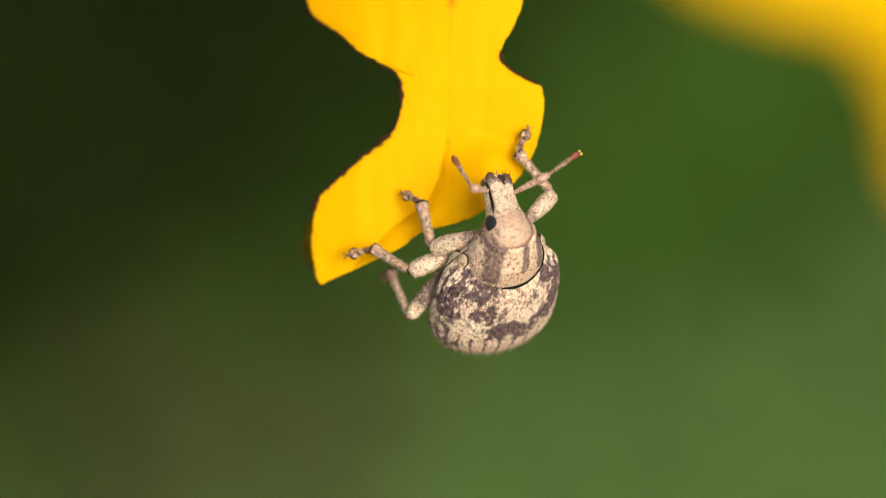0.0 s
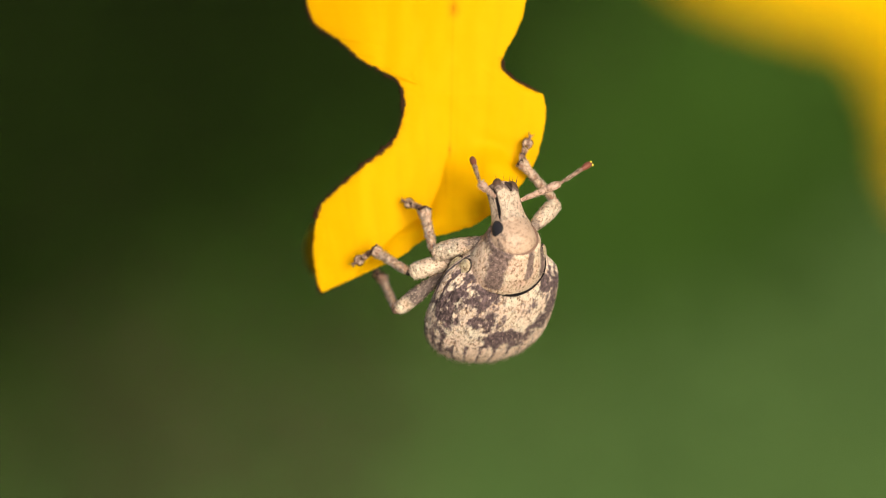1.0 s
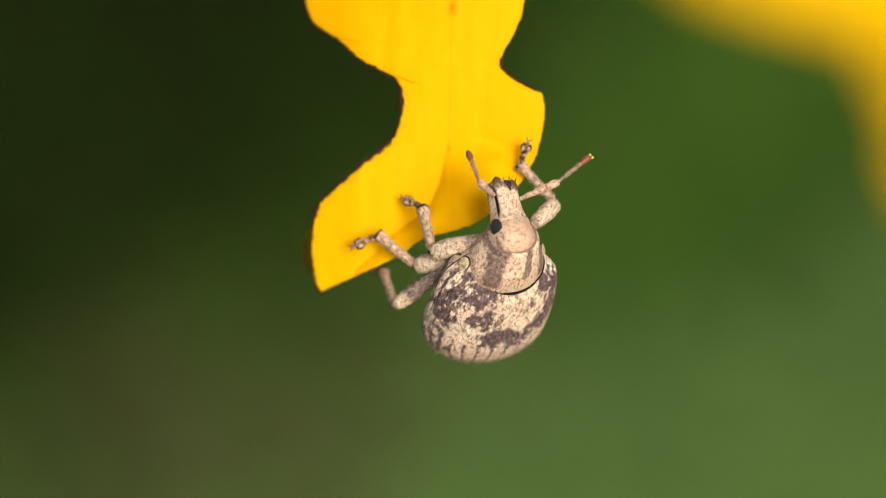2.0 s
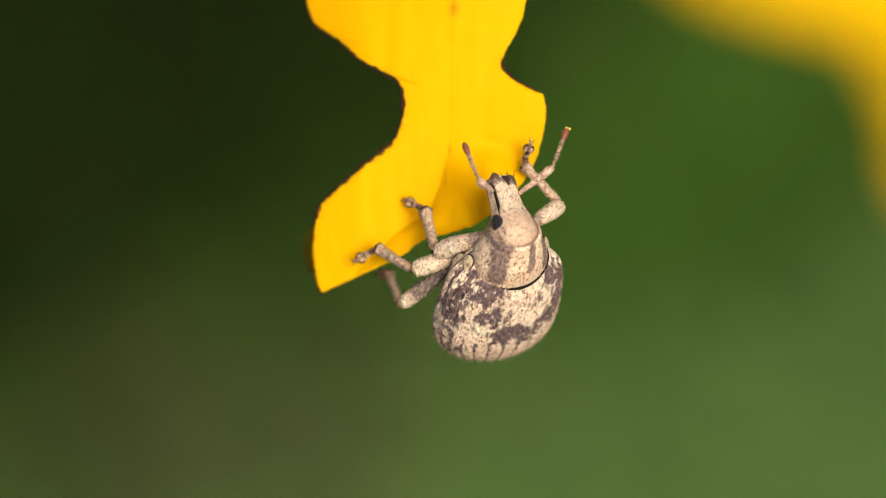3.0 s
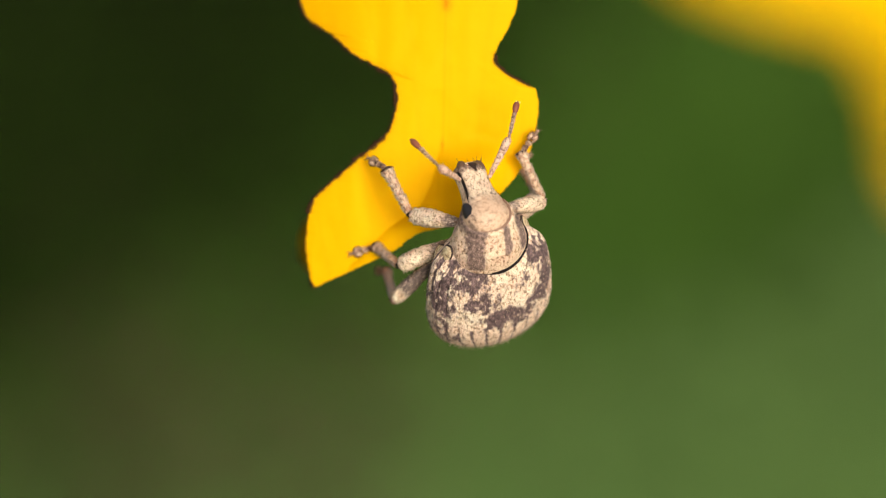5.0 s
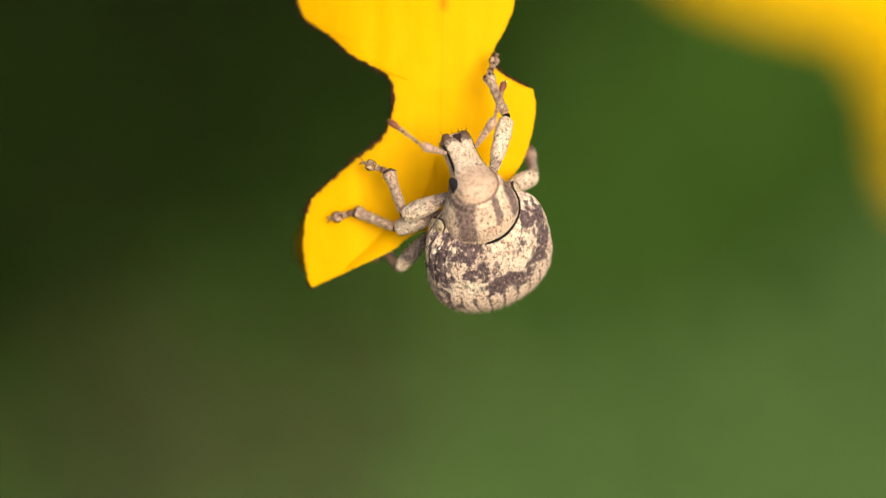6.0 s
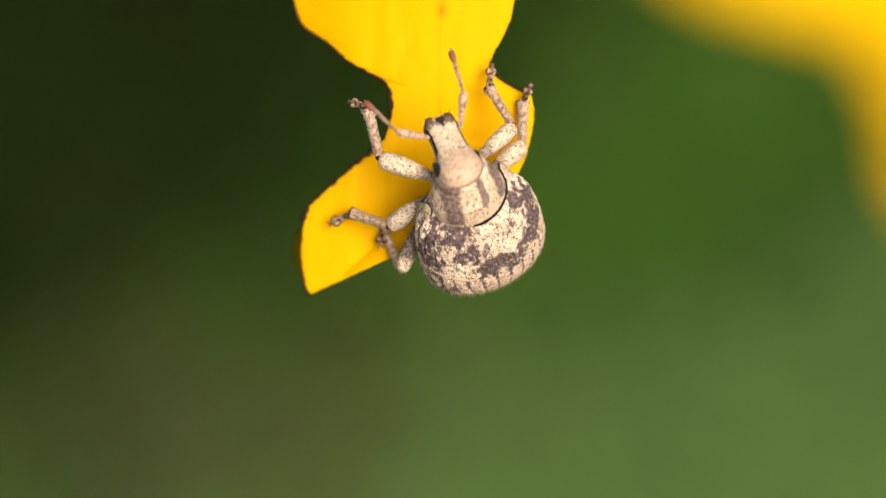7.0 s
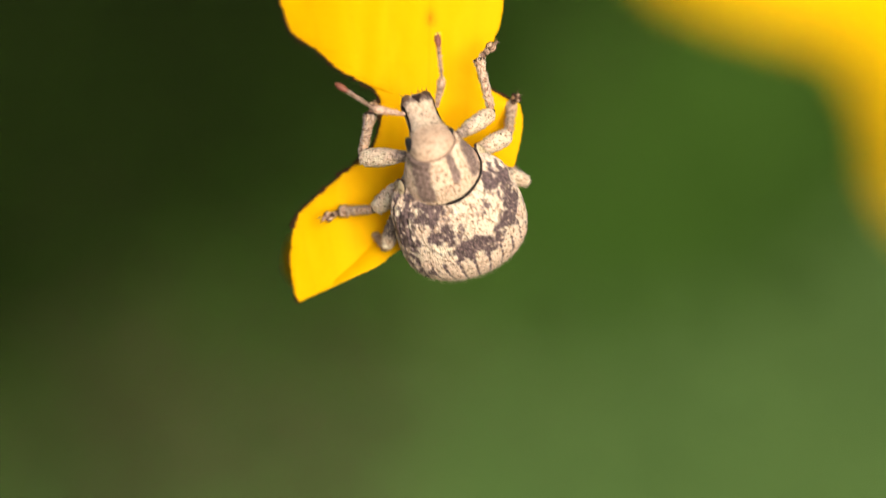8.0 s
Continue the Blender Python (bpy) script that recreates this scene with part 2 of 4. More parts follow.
def petal_marking(x, y, z):
    """Orange stains: streaks on the midrib and fine veins."""
    mark = 0.0
    for cx, cz, w, h, k in ((0.10, 2.12, 0.030, 0.13, 0.75), (0.18, 4.92, 0.10, 0.16, 0.85), (0.02, 1.55, 0.03, 0.3, 0.25)):
        d = ((x - cx) / w) ** 2 + ((z - cz) / h) ** 2
        mark += k * math.exp(-d) * (0.75 + 0.5 * noise.noise((x * 20, z * 12, cz)))
    rib = 0.16 * math.exp(-((x - 0.07 - 0.02 * z) / 0.022) ** 2) * smoothstep(1.6, 2.6, z)
    veins = 0.045 * max(0.0, math.sin((x - 0.07) * (13 - 1.1 * z) + 0.8 * noise.noise((x, z * 0.7, 4)))) ** 6
    return max(0.0, min(1.0, mark + rib + veins))


def build_petal():
    thing = new("flower_petal")
    tagged(thing, "bright yellow hanging flower petal with chewed brown-edged notches", "flower petal")
    rows, cols = 420, 120
    left = ragged(spline(LEFT_RIM, rows), 0.026, 1.0)
    right = ragged(spline(RIGHT_RIM, rows), 0.014, 7.0)
    left[-1] = right[-1] = (left[-1] + right[-1]) / 2
    bm = bmesh.new()
    front, back, tinge = [], [], []
    for j, (a, b) in enumerate(zip(left, right)):
        f, k = [], []
        for i in range(cols + 1):
            p = a.lerp(b, i / cols)
            grow = 1 + PETAL_Y / EYE
            y = petal_depth(p.x, p.y)
            edge = min(1.0, 8 * min(i, cols - i) / cols)
            bitten = (0.2 < j / rows < 0.86) if i < cols / 2 else (0.38 < j / rows < 0.475)
            gap = min(i, cols - i) / cols * (b - a).length
            tinge += [0.6 * bitten * math.exp(-gap / 0.05) * (0.7 + 0.9 * noise.noise((p.x * 6, p.y * 6, 2)))] * 2
            f.append(bm.verts.new((p.x * grow * MM, (y - 0.035 * edge ** 0.5) * MM, p.y * grow * MM)))
            k.append(bm.verts.new((p.x * grow * MM, (y + 0.005 + 0.035 * edge ** 0.5) * MM, p.y * grow * MM)))
        front.append(f), back.append(k)
    for sheet, flip in ((front, False), (back, True)):
        for r, s in zip(sheet, sheet[1:]):
            for i in range(cols):
                q = (r[i], s[i], s[i + 1], r[i + 1])
                bm.faces.new(q[::-1] if flip else q)
    for i in (0, cols):
        for r in range(rows):
            bm.faces.new((front[r][i], back[r][i], back[r + 1][i], front[r + 1][i]))
    for i in range(cols):
        bm.faces.new((front[0][i], front[0][i + 1], back[0][i + 1], back[0][i]))
    order = iter(tinge)
    add_marking(part("blade", bm, M_PETAL, thing), lambda x, y, z: max(next(order), petal_marking(x, y, z)))
    # dry brown nibbled rims along the two bites
    for rail, start, stop, seed, full in ((left, 0.215, 0.86, 2.0, 1.0), (right, 0.386, 0.469, 5.0, 1.0), (left, 0.86, 0.985, 6.0, 0.34), (left, 0.985, 1.0, 3.0, 1.0)):
        bm = bmesh.new()
        a, b = int(start * rows), int(stop * rows)
        loops = []
        for j in range(a, b + 1):
            p = rail[j]
            thick = noise.noise((p.x * 3.0 + seed, p.y * 3.0, seed)) * 0.040 + 0.046
            r = full * max(0.006, thick) * (0.45 + 1.2 * abs(noise.noise((p.x * 30, p.y * 30, seed))))
            run = rail[min(j + 2, rows)] - rail[max(j - 2, 0)]
            out = Vector((run.y, -run.x)).normalized() * (0.45 * r if rail is left else -0.45 * r)
            p = p + out
            grow = 1 + PETAL_Y / EYE
            y = petal_depth(p.x, p.y)
            loops.append([(p.x * grow + r * math.cos(t), y + 0.003 + 1.5 * r * math.sin(2 * t) * 0.4, p.y * grow + r * math.sin(t))
                          for t in (0, 1.05, 2.09, 3.14, 4.19, 5.24)])
        rings(bm, loops)
        part("chewed_edge", bm, M_CHEWED, thing, "dry brown nibbled edge")
    # the margin that curls under, behind the blade's side
    bm = bmesh.new()
    loops = []
    for j in range(25):
        u = j / 24
        z = 0.62 - 1.02 * u
        out = 0.19 * math.sin(math.pi * (0.05 + 0.9 * u)) ** 0.6 + 0.02 * noise.noise((u * 6, 1, 2))
        x = float(np.interp(-z, [-1.02, -0.55, 0.0, 0.52, 0.71], [-2.44, -2.57, -2.60, -2.52, -2.42]))
        loops.append([((x - out) * 1.050, 4.6, z * 1.050), ((x + 0.10) * 1.045, 4.1, z * 1.045), ((x + 0.35) * 1.02, 1.6, z * 1.02),
                      ((x + 0.39) * 1.02, 1.64, z * 1.02), ((x + 0.13) * 1.045, 4.2, z * 1.045)])
    rings(bm, loops)
    part("curled_margin", bm, M_PETAL, thing)
    top = STAGE @ (Vector((-0.4, 0.6, 8.7)) * MM)
    stalk(thing, (top, top + Vector((0.004, 0.004, 0.010)), top + Vector((0.03, 0.01, 0.012)), (0.09, 0.03, -0.05), (0.20, 0.06, -0.5), (0.26, 0.08, GROUND - 0.02)), 0.0008)
    return thing


def build_far_flower():
    """The flower further back: two broad petals reach into view."""
    thing = new("yellow_flower")
    tagged(thing, "yellow flower on another stem, out of focus behind the petal", "flower")
    far, grow = 225.0, 1 + 225.0 / EYE
    for cx, cz, a, b, power, dy in ((11.22, 7.50, 7.45, 3.35, 2.3, 0.0), (11.80, 4.80, 3.35, 2.9, 2.2, 1.5), (12.98, 3.0, 3.9, 3.1, 2.6, 3.0)):
        bm = bmesh.new()
        seg, steps = 96, 18
        sheets = []
        for side in (-0.15, 0.15):
            loops = []
            for j in range(1, steps + 1):
                loop = []
                for i in range(seg):
                    t = 2 * math.pi * i / seg
                    r = (abs(math.cos(t)) ** power + abs(math.sin(t)) ** power) ** (-1 / power)
                    r *= j / steps * (1 + 0.03 * noise.noise((math.cos(t) * 3, math.sin(t) * 3, cx)))
                    x, z = (cx + a * r * math.cos(t)) * grow, (cz + b * r * math.sin(t)) * grow
                    loop.append(bm.verts.new((x * MM, (far + dy + side + 3.0 * (j / steps) ** 2 + 0.5 * math.sin(x * 0.4)) * MM, z * MM)))
                loops.append(loop)
            mid = bm.verts.new((cx * grow * MM, (far + dy + side) * MM, cz * grow * MM))
            for i in range(seg):
                bm.faces.new((mid, loops[0][i], loops[0][(i + 1) % seg]))
                for p, q in zip(loops, loops[1:]):
                    bm.faces.new((p[i], q[i], q[(i + 1) % seg], p[(i + 1) % seg]))
            sheets.append(loops[-1])
        for i in range(seg):
            bm.faces.new((sheets[0][i], sheets[1][i], sheets[1][(i + 1) % seg], sheets[0][(i + 1) % seg]))
        bmesh.ops.recalc_face_normals(bm, faces=bm.faces[:])
        part("petal", bm, M_FAR_PETAL, thing)
    top = STAGE @ (Vector((17.0 * grow, far + 2, 5.6 * grow)) * MM)
    stalk(thing, (top, top + Vector((0.02, 0.0, -0.012)), top + Vector((0.09, 0.01, -0.20)), (0.30, top.y + 0.03, -0.7), (0.36, top.y + 0.05, GROUND - 0.02)), 0.0014)
    return thing


# ---- the meadow behind ----


def build_ground():
    bm = bmesh.new()
    cells = 60
    grid = []
    for j in range(cells + 1):
        row = []
        for i in range(cells + 1):
            u, v = (i / cells - 0.5) * 2, (j / cells - 0.5) * 2
            x, y = 300 * u * abs(u) ** 3, 300 * v * abs(v) ** 3
            row.append(bm.verts.new((x, y, GROUND + 0.02 * noise.noise((x * 4, y * 4, 0)))))
        grid.append(row)
    for a, b in zip(grid, grid[1:]):
        for i in range(cells):
            bm.faces.new((a[i], a[i + 1], b[i + 1], b[i]))
    return tagged(part("ground", bm, M_SOIL), "mossy dark soil of a meadow", "ground", kind="structure")


def leaf_into(bm, at, way, face, length, width):
    """A pointed, folded leaf (metres)."""
    way = Vector(way).normalized()
    side = way.cross(Vector(face)).normalized()
    up = side.cross(way)
    steps = 3
    rows = []
    for j in range(steps + 1):
        u = j / steps
        w = width * 0.5 * math.sin(math.pi * u ** 0.8) ** 0.8 if 0 < j < steps else 0.0008
        mid = Vector(at) + way * length * u - up * length * 0.25 * u * u
        rows.append([bm.verts.new(mid + side * w * k + up * w * 0.3 * abs(k)) for k in (-1, 0, 1)])
    for a, b in zip(rows, rows[1:]):
        for i in (0, 1):
            bm.faces.new((a[i], a[i + 1], b[i + 1], b[i]))


def patch_edge(x, y):
    wob = 0.17 * noise.noise((x * 4, y * 4, 2.0)) + 0.06 * noise.noise((x * 14, y * 14, 7.0))
    gap = min(0.55 - abs(x), y - 0.85, 2.3 - y) + wob
    return smoothstep(0.0, 0.17, gap)


def build_shrub(name, label, category, mat, rng, root, low, high, count, size, facing, density):
    """Low leafy growth rooted in the ground: stems that carry a loose crown of leaves between two heights, thick where density says so."""
    thing = new(name)
    base = Vector((root[0], root[1], GROUND))
    thing.location = base
    tagged(thing, label, category)
    leaves = bmesh.new()
    spots, back = [], STAGE.inverted()
    while len(spots) < count:
        p = Vector((rng.uniform(-0.55, 0.55), rng.uniform(0.85, 2.3), rng.uniform(low, high)))
        q = back @ p
        # the growth thins out unevenly towards its border
        if rng.random() > patch_edge(p.x, p.y):
            continue
        if rng.random() < density(q.x * 1.55 / q.y, q.z * 1.55 / q.y):
            spots.append(p)
    for s in range(8):
        top = spots[s * (count // 8)] - base
        foot = Vector((top.x * 0.8, top.y * 0.8, -0.03))
        loops = []
        for j in range(8):
            u = j / 7
            p = foot.lerp(top, u) + Vector((0.01 * math.sin(u * 5 + s), 0.01 * math.cos(u * 4 + s), 0))
            r = 0.002 * (1 - 0.7 * u)
            loops.append([(p + Vector((r * math.cos(t), r * math.sin(t), 0))) / MM for t in (0, 1.26, 2.51, 3.77, 5.03)])
        bm = bmesh.new()
        rings(bm, loops)
        part("stem", bm, M_TWIG, thing)
    for p in spots:
        way = STAGE.to_3x3() @ Vector((rng.uniform(-1, 1), rng.uniform(-0.6, 0.3), rng.uniform(-0.9, 0.6)))
        face = STAGE.to_3x3() @ (Vector(facing) + Vector((rng.uniform(-0.5, 0.5), rng.uniform(-0.4, 0.4), rng.uniform(-0.5, 0.5))))
        k = rng.uniform(0.7, 1.3)
        leaf_into(leaves, p - base, way, face, size * k, size * 0.5 * k)
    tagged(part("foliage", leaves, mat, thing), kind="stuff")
    return thing


def build_grass():
    """The meadow all round: bent blades."""
    rng = random.Random(77)
    bm = bmesh.new()
    for i in range(26000):
        x, y = rng.gauss(0, 1.3), 0.9 + rng.gauss(0, 1.4)
        if abs(x) < 0.46 and 0.95 < y < 2.2 and patch_edge(x, y) > 0.6 or abs(x) < 0.36 and 0.92 < y < 2.2:
            continue
        h, a, w = rng.uniform(0.12, 0.30), rng.uniform(0, 6.283), rng.uniform(0.002, 0.004)
        lean = Vector((math.cos(a), math.sin(a), 0)) * h * rng.uniform(0.2, 0.7)
        side = Vector((-math.sin(a), math.cos(a), 0)) * w
        rows = []
        for u, k in ((0, 1.0), (0.5, 0.8), (1.0, 0.08)):
            c = Vector((x, y, GROUND - 0.02)) + Vector((0, 0, h * u)) + lean * u * u
            rows.append((bm.verts.new(c - side * k), bm.verts.new(c + side * k)))
        for p, q in zip(rows, rows[1:]):
            bm.faces.new((p[0], p[1], q[1], q[0]))
    return tagged(part("meadow_grass", bm, M_GRASS), "green meadow grass around the flowers", "grass", kind="stuff")


# ---- the weevil ----
def elytra_section(y):
    """Half width, height above and depth below the middle line, in millimetres."""
    if y < 0:
        k = max(0.0, 1 - (-y / 1.22) ** 2.35) ** 0.47
        return 1.28 * k ** 0.92, 0.76 * k, 0.62 * k
    u = y / 1.40
    return 1.28 * (1 - 0.11 * u ** 2 - 0.22 * u ** 6), 0.76 - 0.20 * u ** 2, 0.62 - 0.10 * u


# dark fields on the wing cases: x, y, half width, half length, strength
DARK_FIELDS = ((-0.52, 1.20, 0.34, 0.30, 1.0), (-0.90, 0.95, 0.24, 0.26, 0.42), (-1.10, 0.52, 0.20, 0.32, 0.62), (-1.02, 0.05, 0.2, 0.25, 0.40), (-0.42, 0.58, 0.30, 0.19, 0.95), (-0.2, 0.36, 0.2, 0.16, 0.75),
               (0.02, 0.10, 0.35, 0.23, 1.15), (0.36, -0.02, 0.22, 0.17, 0.85), (0.62, 0.12, 0.22, 0.18, 0.95), (0.88, 0.32, 0.17, 0.22, 0.9), (1.06, 0.62, 0.15, 0.30, 0.95),
               (1.04, 1.05, 0.16, 0.24, 0.75), (0.82, 1.30, 0.20, 0.20, 0.85), (0.42, 0.86, 0.11, 0.16, 0.42), (0.62, 1.02, 0.10, 0.2, 0.35), (-0.10, 1.0, 0.06, 0.1, 0.3),
               (0.16, 0.92, 0.05, 0.09, 0.3), (-0.95, -0.45, 0.2, 0.16, 0.6), (-0.60, 0.28, 0.16, 0.1, 0.4))


def elytra_marking(x, y, z):
    """Dark scales: a broken ring with dark shoulders and mottled flanks; pale saddle and rear margin."""
    wx, wy = x + 0.07 * noise.noise((x * 3.5, y * 3.5, 5)), y + 0.07 * noise.noise((x * 3.5, y * 3.5, 9))
    field = 0.0
    for cx, cy, rx, ry, k in DARK_FIELDS:
        d = ((wx - cx) / rx) ** 2 + ((wy - cy) / ry) ** 2
        if d < 6:
            field = max(field, 1.15 * k * math.exp(-0.55 * d * math.sqrt(d)))
    field *= smoothstep(-0.2, 0.15, z)
    w, h, d = elytra_section(max(-1.2, min(1.39, y)))
    band = (math.atan2(z / h, x / max(w, 0.02)) - math.pi / 2) / (math.pi / 2) * 6.5
    lane, off = round(band), abs(band - round(band))
    # scales lie in streaks along each rib
    streak = 0.34 * noise.noise((math.floor(band + 0.5) * 7.3 + 0.35 * band, y * 3.6, 3.0)) + 0.22 * noise.noise((math.floor(band * 2) * 3.7, y * 8.5, 6.0))
    broken = 0.34 * noise.noise((x * 9 + 2, y * 8, z * 8 + 1))
    flecks = 0.24 * noise.noise((x * 13, y * 7, z * 9 + 3)) + 0.16 * noise.noise((x * 26, y * 16, z * 20))
    flank = smoothstep(0.75, 1.05, abs(x)) * smoothstep(-0.9, -0.4, y) * (0.12 + 0.6 * noise.noise((x * 5, y * 6, z * 6)))
    stitch = 0.5 + 0.5 * math.sin(y * 34 + lane * 1.7)
    line = math.exp(-(off / 0.10) ** 2) * (0.32 + 1.6 * smoothstep(-0.05, -0.35, y)) * (0.35 + 0.65 * stitch)
    # folds along the side, under the shoulder
    folds = 1.5 * max(0.0, math.sin(z * 30 + 4.0 * y + 1.2 * noise.noise((x * 3, y * 3, z * 3)))) ** 3 * smoothstep(0.62, 0.85, -x) * smoothstep(0.3, 0.75, y) * smoothstep(0.50, 0.36, z)
    rim = 0.9 * math.exp(-((z / h - 0.02) / 0.06) ** 2) * smoothstep(0.1, -0.3, y)
    return field * (0.86 + 0.8 * streak) + broken + flank + 0.60 * streak + 1.25 * flecks + line + folds + rim + 0.0 - 0.12 * smoothstep(-0.2, -0.5, y)


def pronotum_section(y):
    """Half width, middle height, half height."""
    u = (y - 1.36) / (2.42 - 1.36)
    w = 0.715 + 0.10 * math.sin(math.pi * min(1, max(0.0, u) * 1.25)) * (1 - u) - 0.24 * max(0.0, u) ** 2.0
    top = 0.64 + 0.07 * math.sin(math.pi * max(0.0, u)) - 0.15 * max(0.0, u) ** 1.3
    low = -0.60 + 0.08 * u
    return w, (top + low) / 2, (top - low) / 2


def pronotum_rim(y, c, s, grow):
    w, m, h = pronotum_section(y)
    return w * c * grow, m + h * s * grow


def build_elytra(weevil):
    bm = bmesh.new()
    loops, around, along = [], 400, 200
    for j in range(along + 1):
        u = j / along
        y = -1.218 + (1.218 + 1.40) * (0.55 * u + 0.45 * (0.5 - 0.5 * math.cos(math.pi * u)))
        w, h, d = elytra_section(y)
        loop = []
        for i in range(around):
            t = 2 * math.pi * i / around
            c, s = math.cos(t), math.sin(t)
            x, z = w * c * (1.02 if c > 0 else 1.0), (h if s > 0 else d) * s
            # ten rows of pits on each wing case, deepening to the rear, and the suture between them
            groove = 0.0
            if s > -0.25:
                band = (t - math.pi / 2) / (math.pi / 2) * 6.5
                f = abs(band - round(band))
                pit = 0.65 + 0.35 * math.sin(y * 42 + round(band) * 1.7)
                side = smoothstep(0.55, 0.9, abs(c)) * smoothstep(0.2, 0.8, y)
                groove = math.exp(-(f / 0.13) ** 2) * pit * (0.020 + 0.020 * smoothstep(0.2, -0.7, y) + 0.040 * side)
                if abs(band) < 0.5:
                    groove *= 1.2
            lump = 0.010 * noise.noise((x * 6, y * 6, z * 6)) + 0.005 * noise.noise((x * 19, y * 19, z * 19))
            k = 1 - groove + lump
            fore = 0.32 * max(0.0, y / 1.4) ** 2 * (1 - max(0.0, s))
            px, pz = pronotum_rim(y + fore, c, s, 0.95)
            u = max(0.0, (y - 1.05) / 0.35)
            q = 1 - math.sqrt(max(0.0, 1 - u * u))
            loop.append((x * k * (1 - q) + px * q, y + fore, z * k * (1 - q) + pz * q))
        loops.append(loop)
    rings(bm, loops)
    ob = part("elytra", bm, M_ELYTRA, weevil, "mottled cream and dark brown scaly wing cases")
    add_marking(ob, elytra_marking)
    add_marking(ob, lambda x, y, z: 0.65 * smoothstep(0.0, -0.5, y) + 0.1 * smoothstep(0.5, 1.0, abs(x)), "tone")
    # pale bristles along the pits
    rng = random.Random(5)
    bm = bmesh.new()
    for i in range(620):
        y = rng.uniform(-1.15, 1.0) if i % 3 else rng.uniform(-1.2, -0.5)
        w, h, d = elytra_section(y)
        t = rng.uniform(-0.1, math.pi + 0.1)
        x, z = w * math.cos(t), (h if math.sin(t) > 0 else d) * math.sin(t)
        out = Vector((x / w ** 2, y / 1.5, z / h ** 2)).normalized()
        way = out * 0.8 + Vector((rng.uniform(-0.2, 0.2), -0.75, rng.uniform(-0.2, 0.2)))
        hair(bm, (x * 0.99, y, z * 0.99), way, rng.uniform(0.05, 0.11), 0.0048)
    tagged(part("bristles", bm, M_BRISTLE, ob), "short pale bristles", kind="stuff")
    # pale side plates between the thorax shield and the wing cases, each with its dark outline
    for side in (-1, 1):
        for x, y, z, long, high in ((0.84, 1.60, 0.02 if side < 0 else -0.2, 0.20, 0.14), (0.90, 1.36, -0.22, 0.24, 0.14)):
            face = Matrix.Translation(Vector((side * x, y, z)) * MM) @ pose(0, 0, 0, 0, side * -18, side * 24)
            for grow, lift, mat, name, label in ((1.0, 0.0, M_MOUTH, "plate_seam", "dark seam"), (0.955, 0.005, M_BELLY, "side_plate", "pale oval side plate")):
                bm = bmesh.new()
                bmesh.ops.create_uvsphere(bm, u_segments=24, v_segments=14, radius=MM)
                bmesh.ops.transform(bm, matrix=face @ Matrix.Translation((side * lift * MM, 0, 0)) @ Matrix.Diagonal((0.055, long * grow, high * grow, 1)), verts=bm.verts[:])
                part(name, bm, mat, weevil, label)
    # belly, a little inside the wing cases, with its segments
    bm = bmesh.new()
    loops = []
    for j in range(41):
        u = j / 40
        y = -1.02 + 2.42 * u
        w, h, d = elytra_section(y)
        ridge = 1 - 0.02 * abs(math.sin(u * math.pi * 5))
        loops.append([(0.93 * w * math.cos(t) * ridge, y, -0.25 * d + 1.05 * d * math.sin(t) * ridge)
                      for t in [2 * math.pi * i / 40 for i in range(40)]])
    rings(bm, loops)
    part("belly", bm, M_BELLY, weevil, "pale segmented underside")
    return ob


def pronotum_marking(x, y, z):
    """Brown stripes lengthwise: a broad one, a narrow one near the middle and one low on the other side."""
    wob = 0.05 * noise.noise((x * 5, y * 3, 2))
    broad = math.exp(-((x + 0.40 + 0.10 * (2.0 - y) + wob) / 0.17) ** 2) * smoothstep(1.40, 1.62, y)
    thin = 0.95 * math.exp(-((x - 0.21 + wob) / 0.065) ** 2) * smoothstep(1.68, 1.95, y)
    low = 0.9 * math.exp(-((x - 0.62 + wob) / 0.10) ** 2) * smoothstep(1.5, 1.75, y)
    edge = 0.35 * smoothstep(1.46, 1.38, y)
    patch = noise.noise((x * 5, y * 3.0 + 4, z * 3)) * 0.34 + noise.noise((x * 16, y * 11, z * 9)) * 0.30
    return 1.4 * broad + 1.25 * thin + 1.15 * low + edge + 0.8 * patch - 0.05


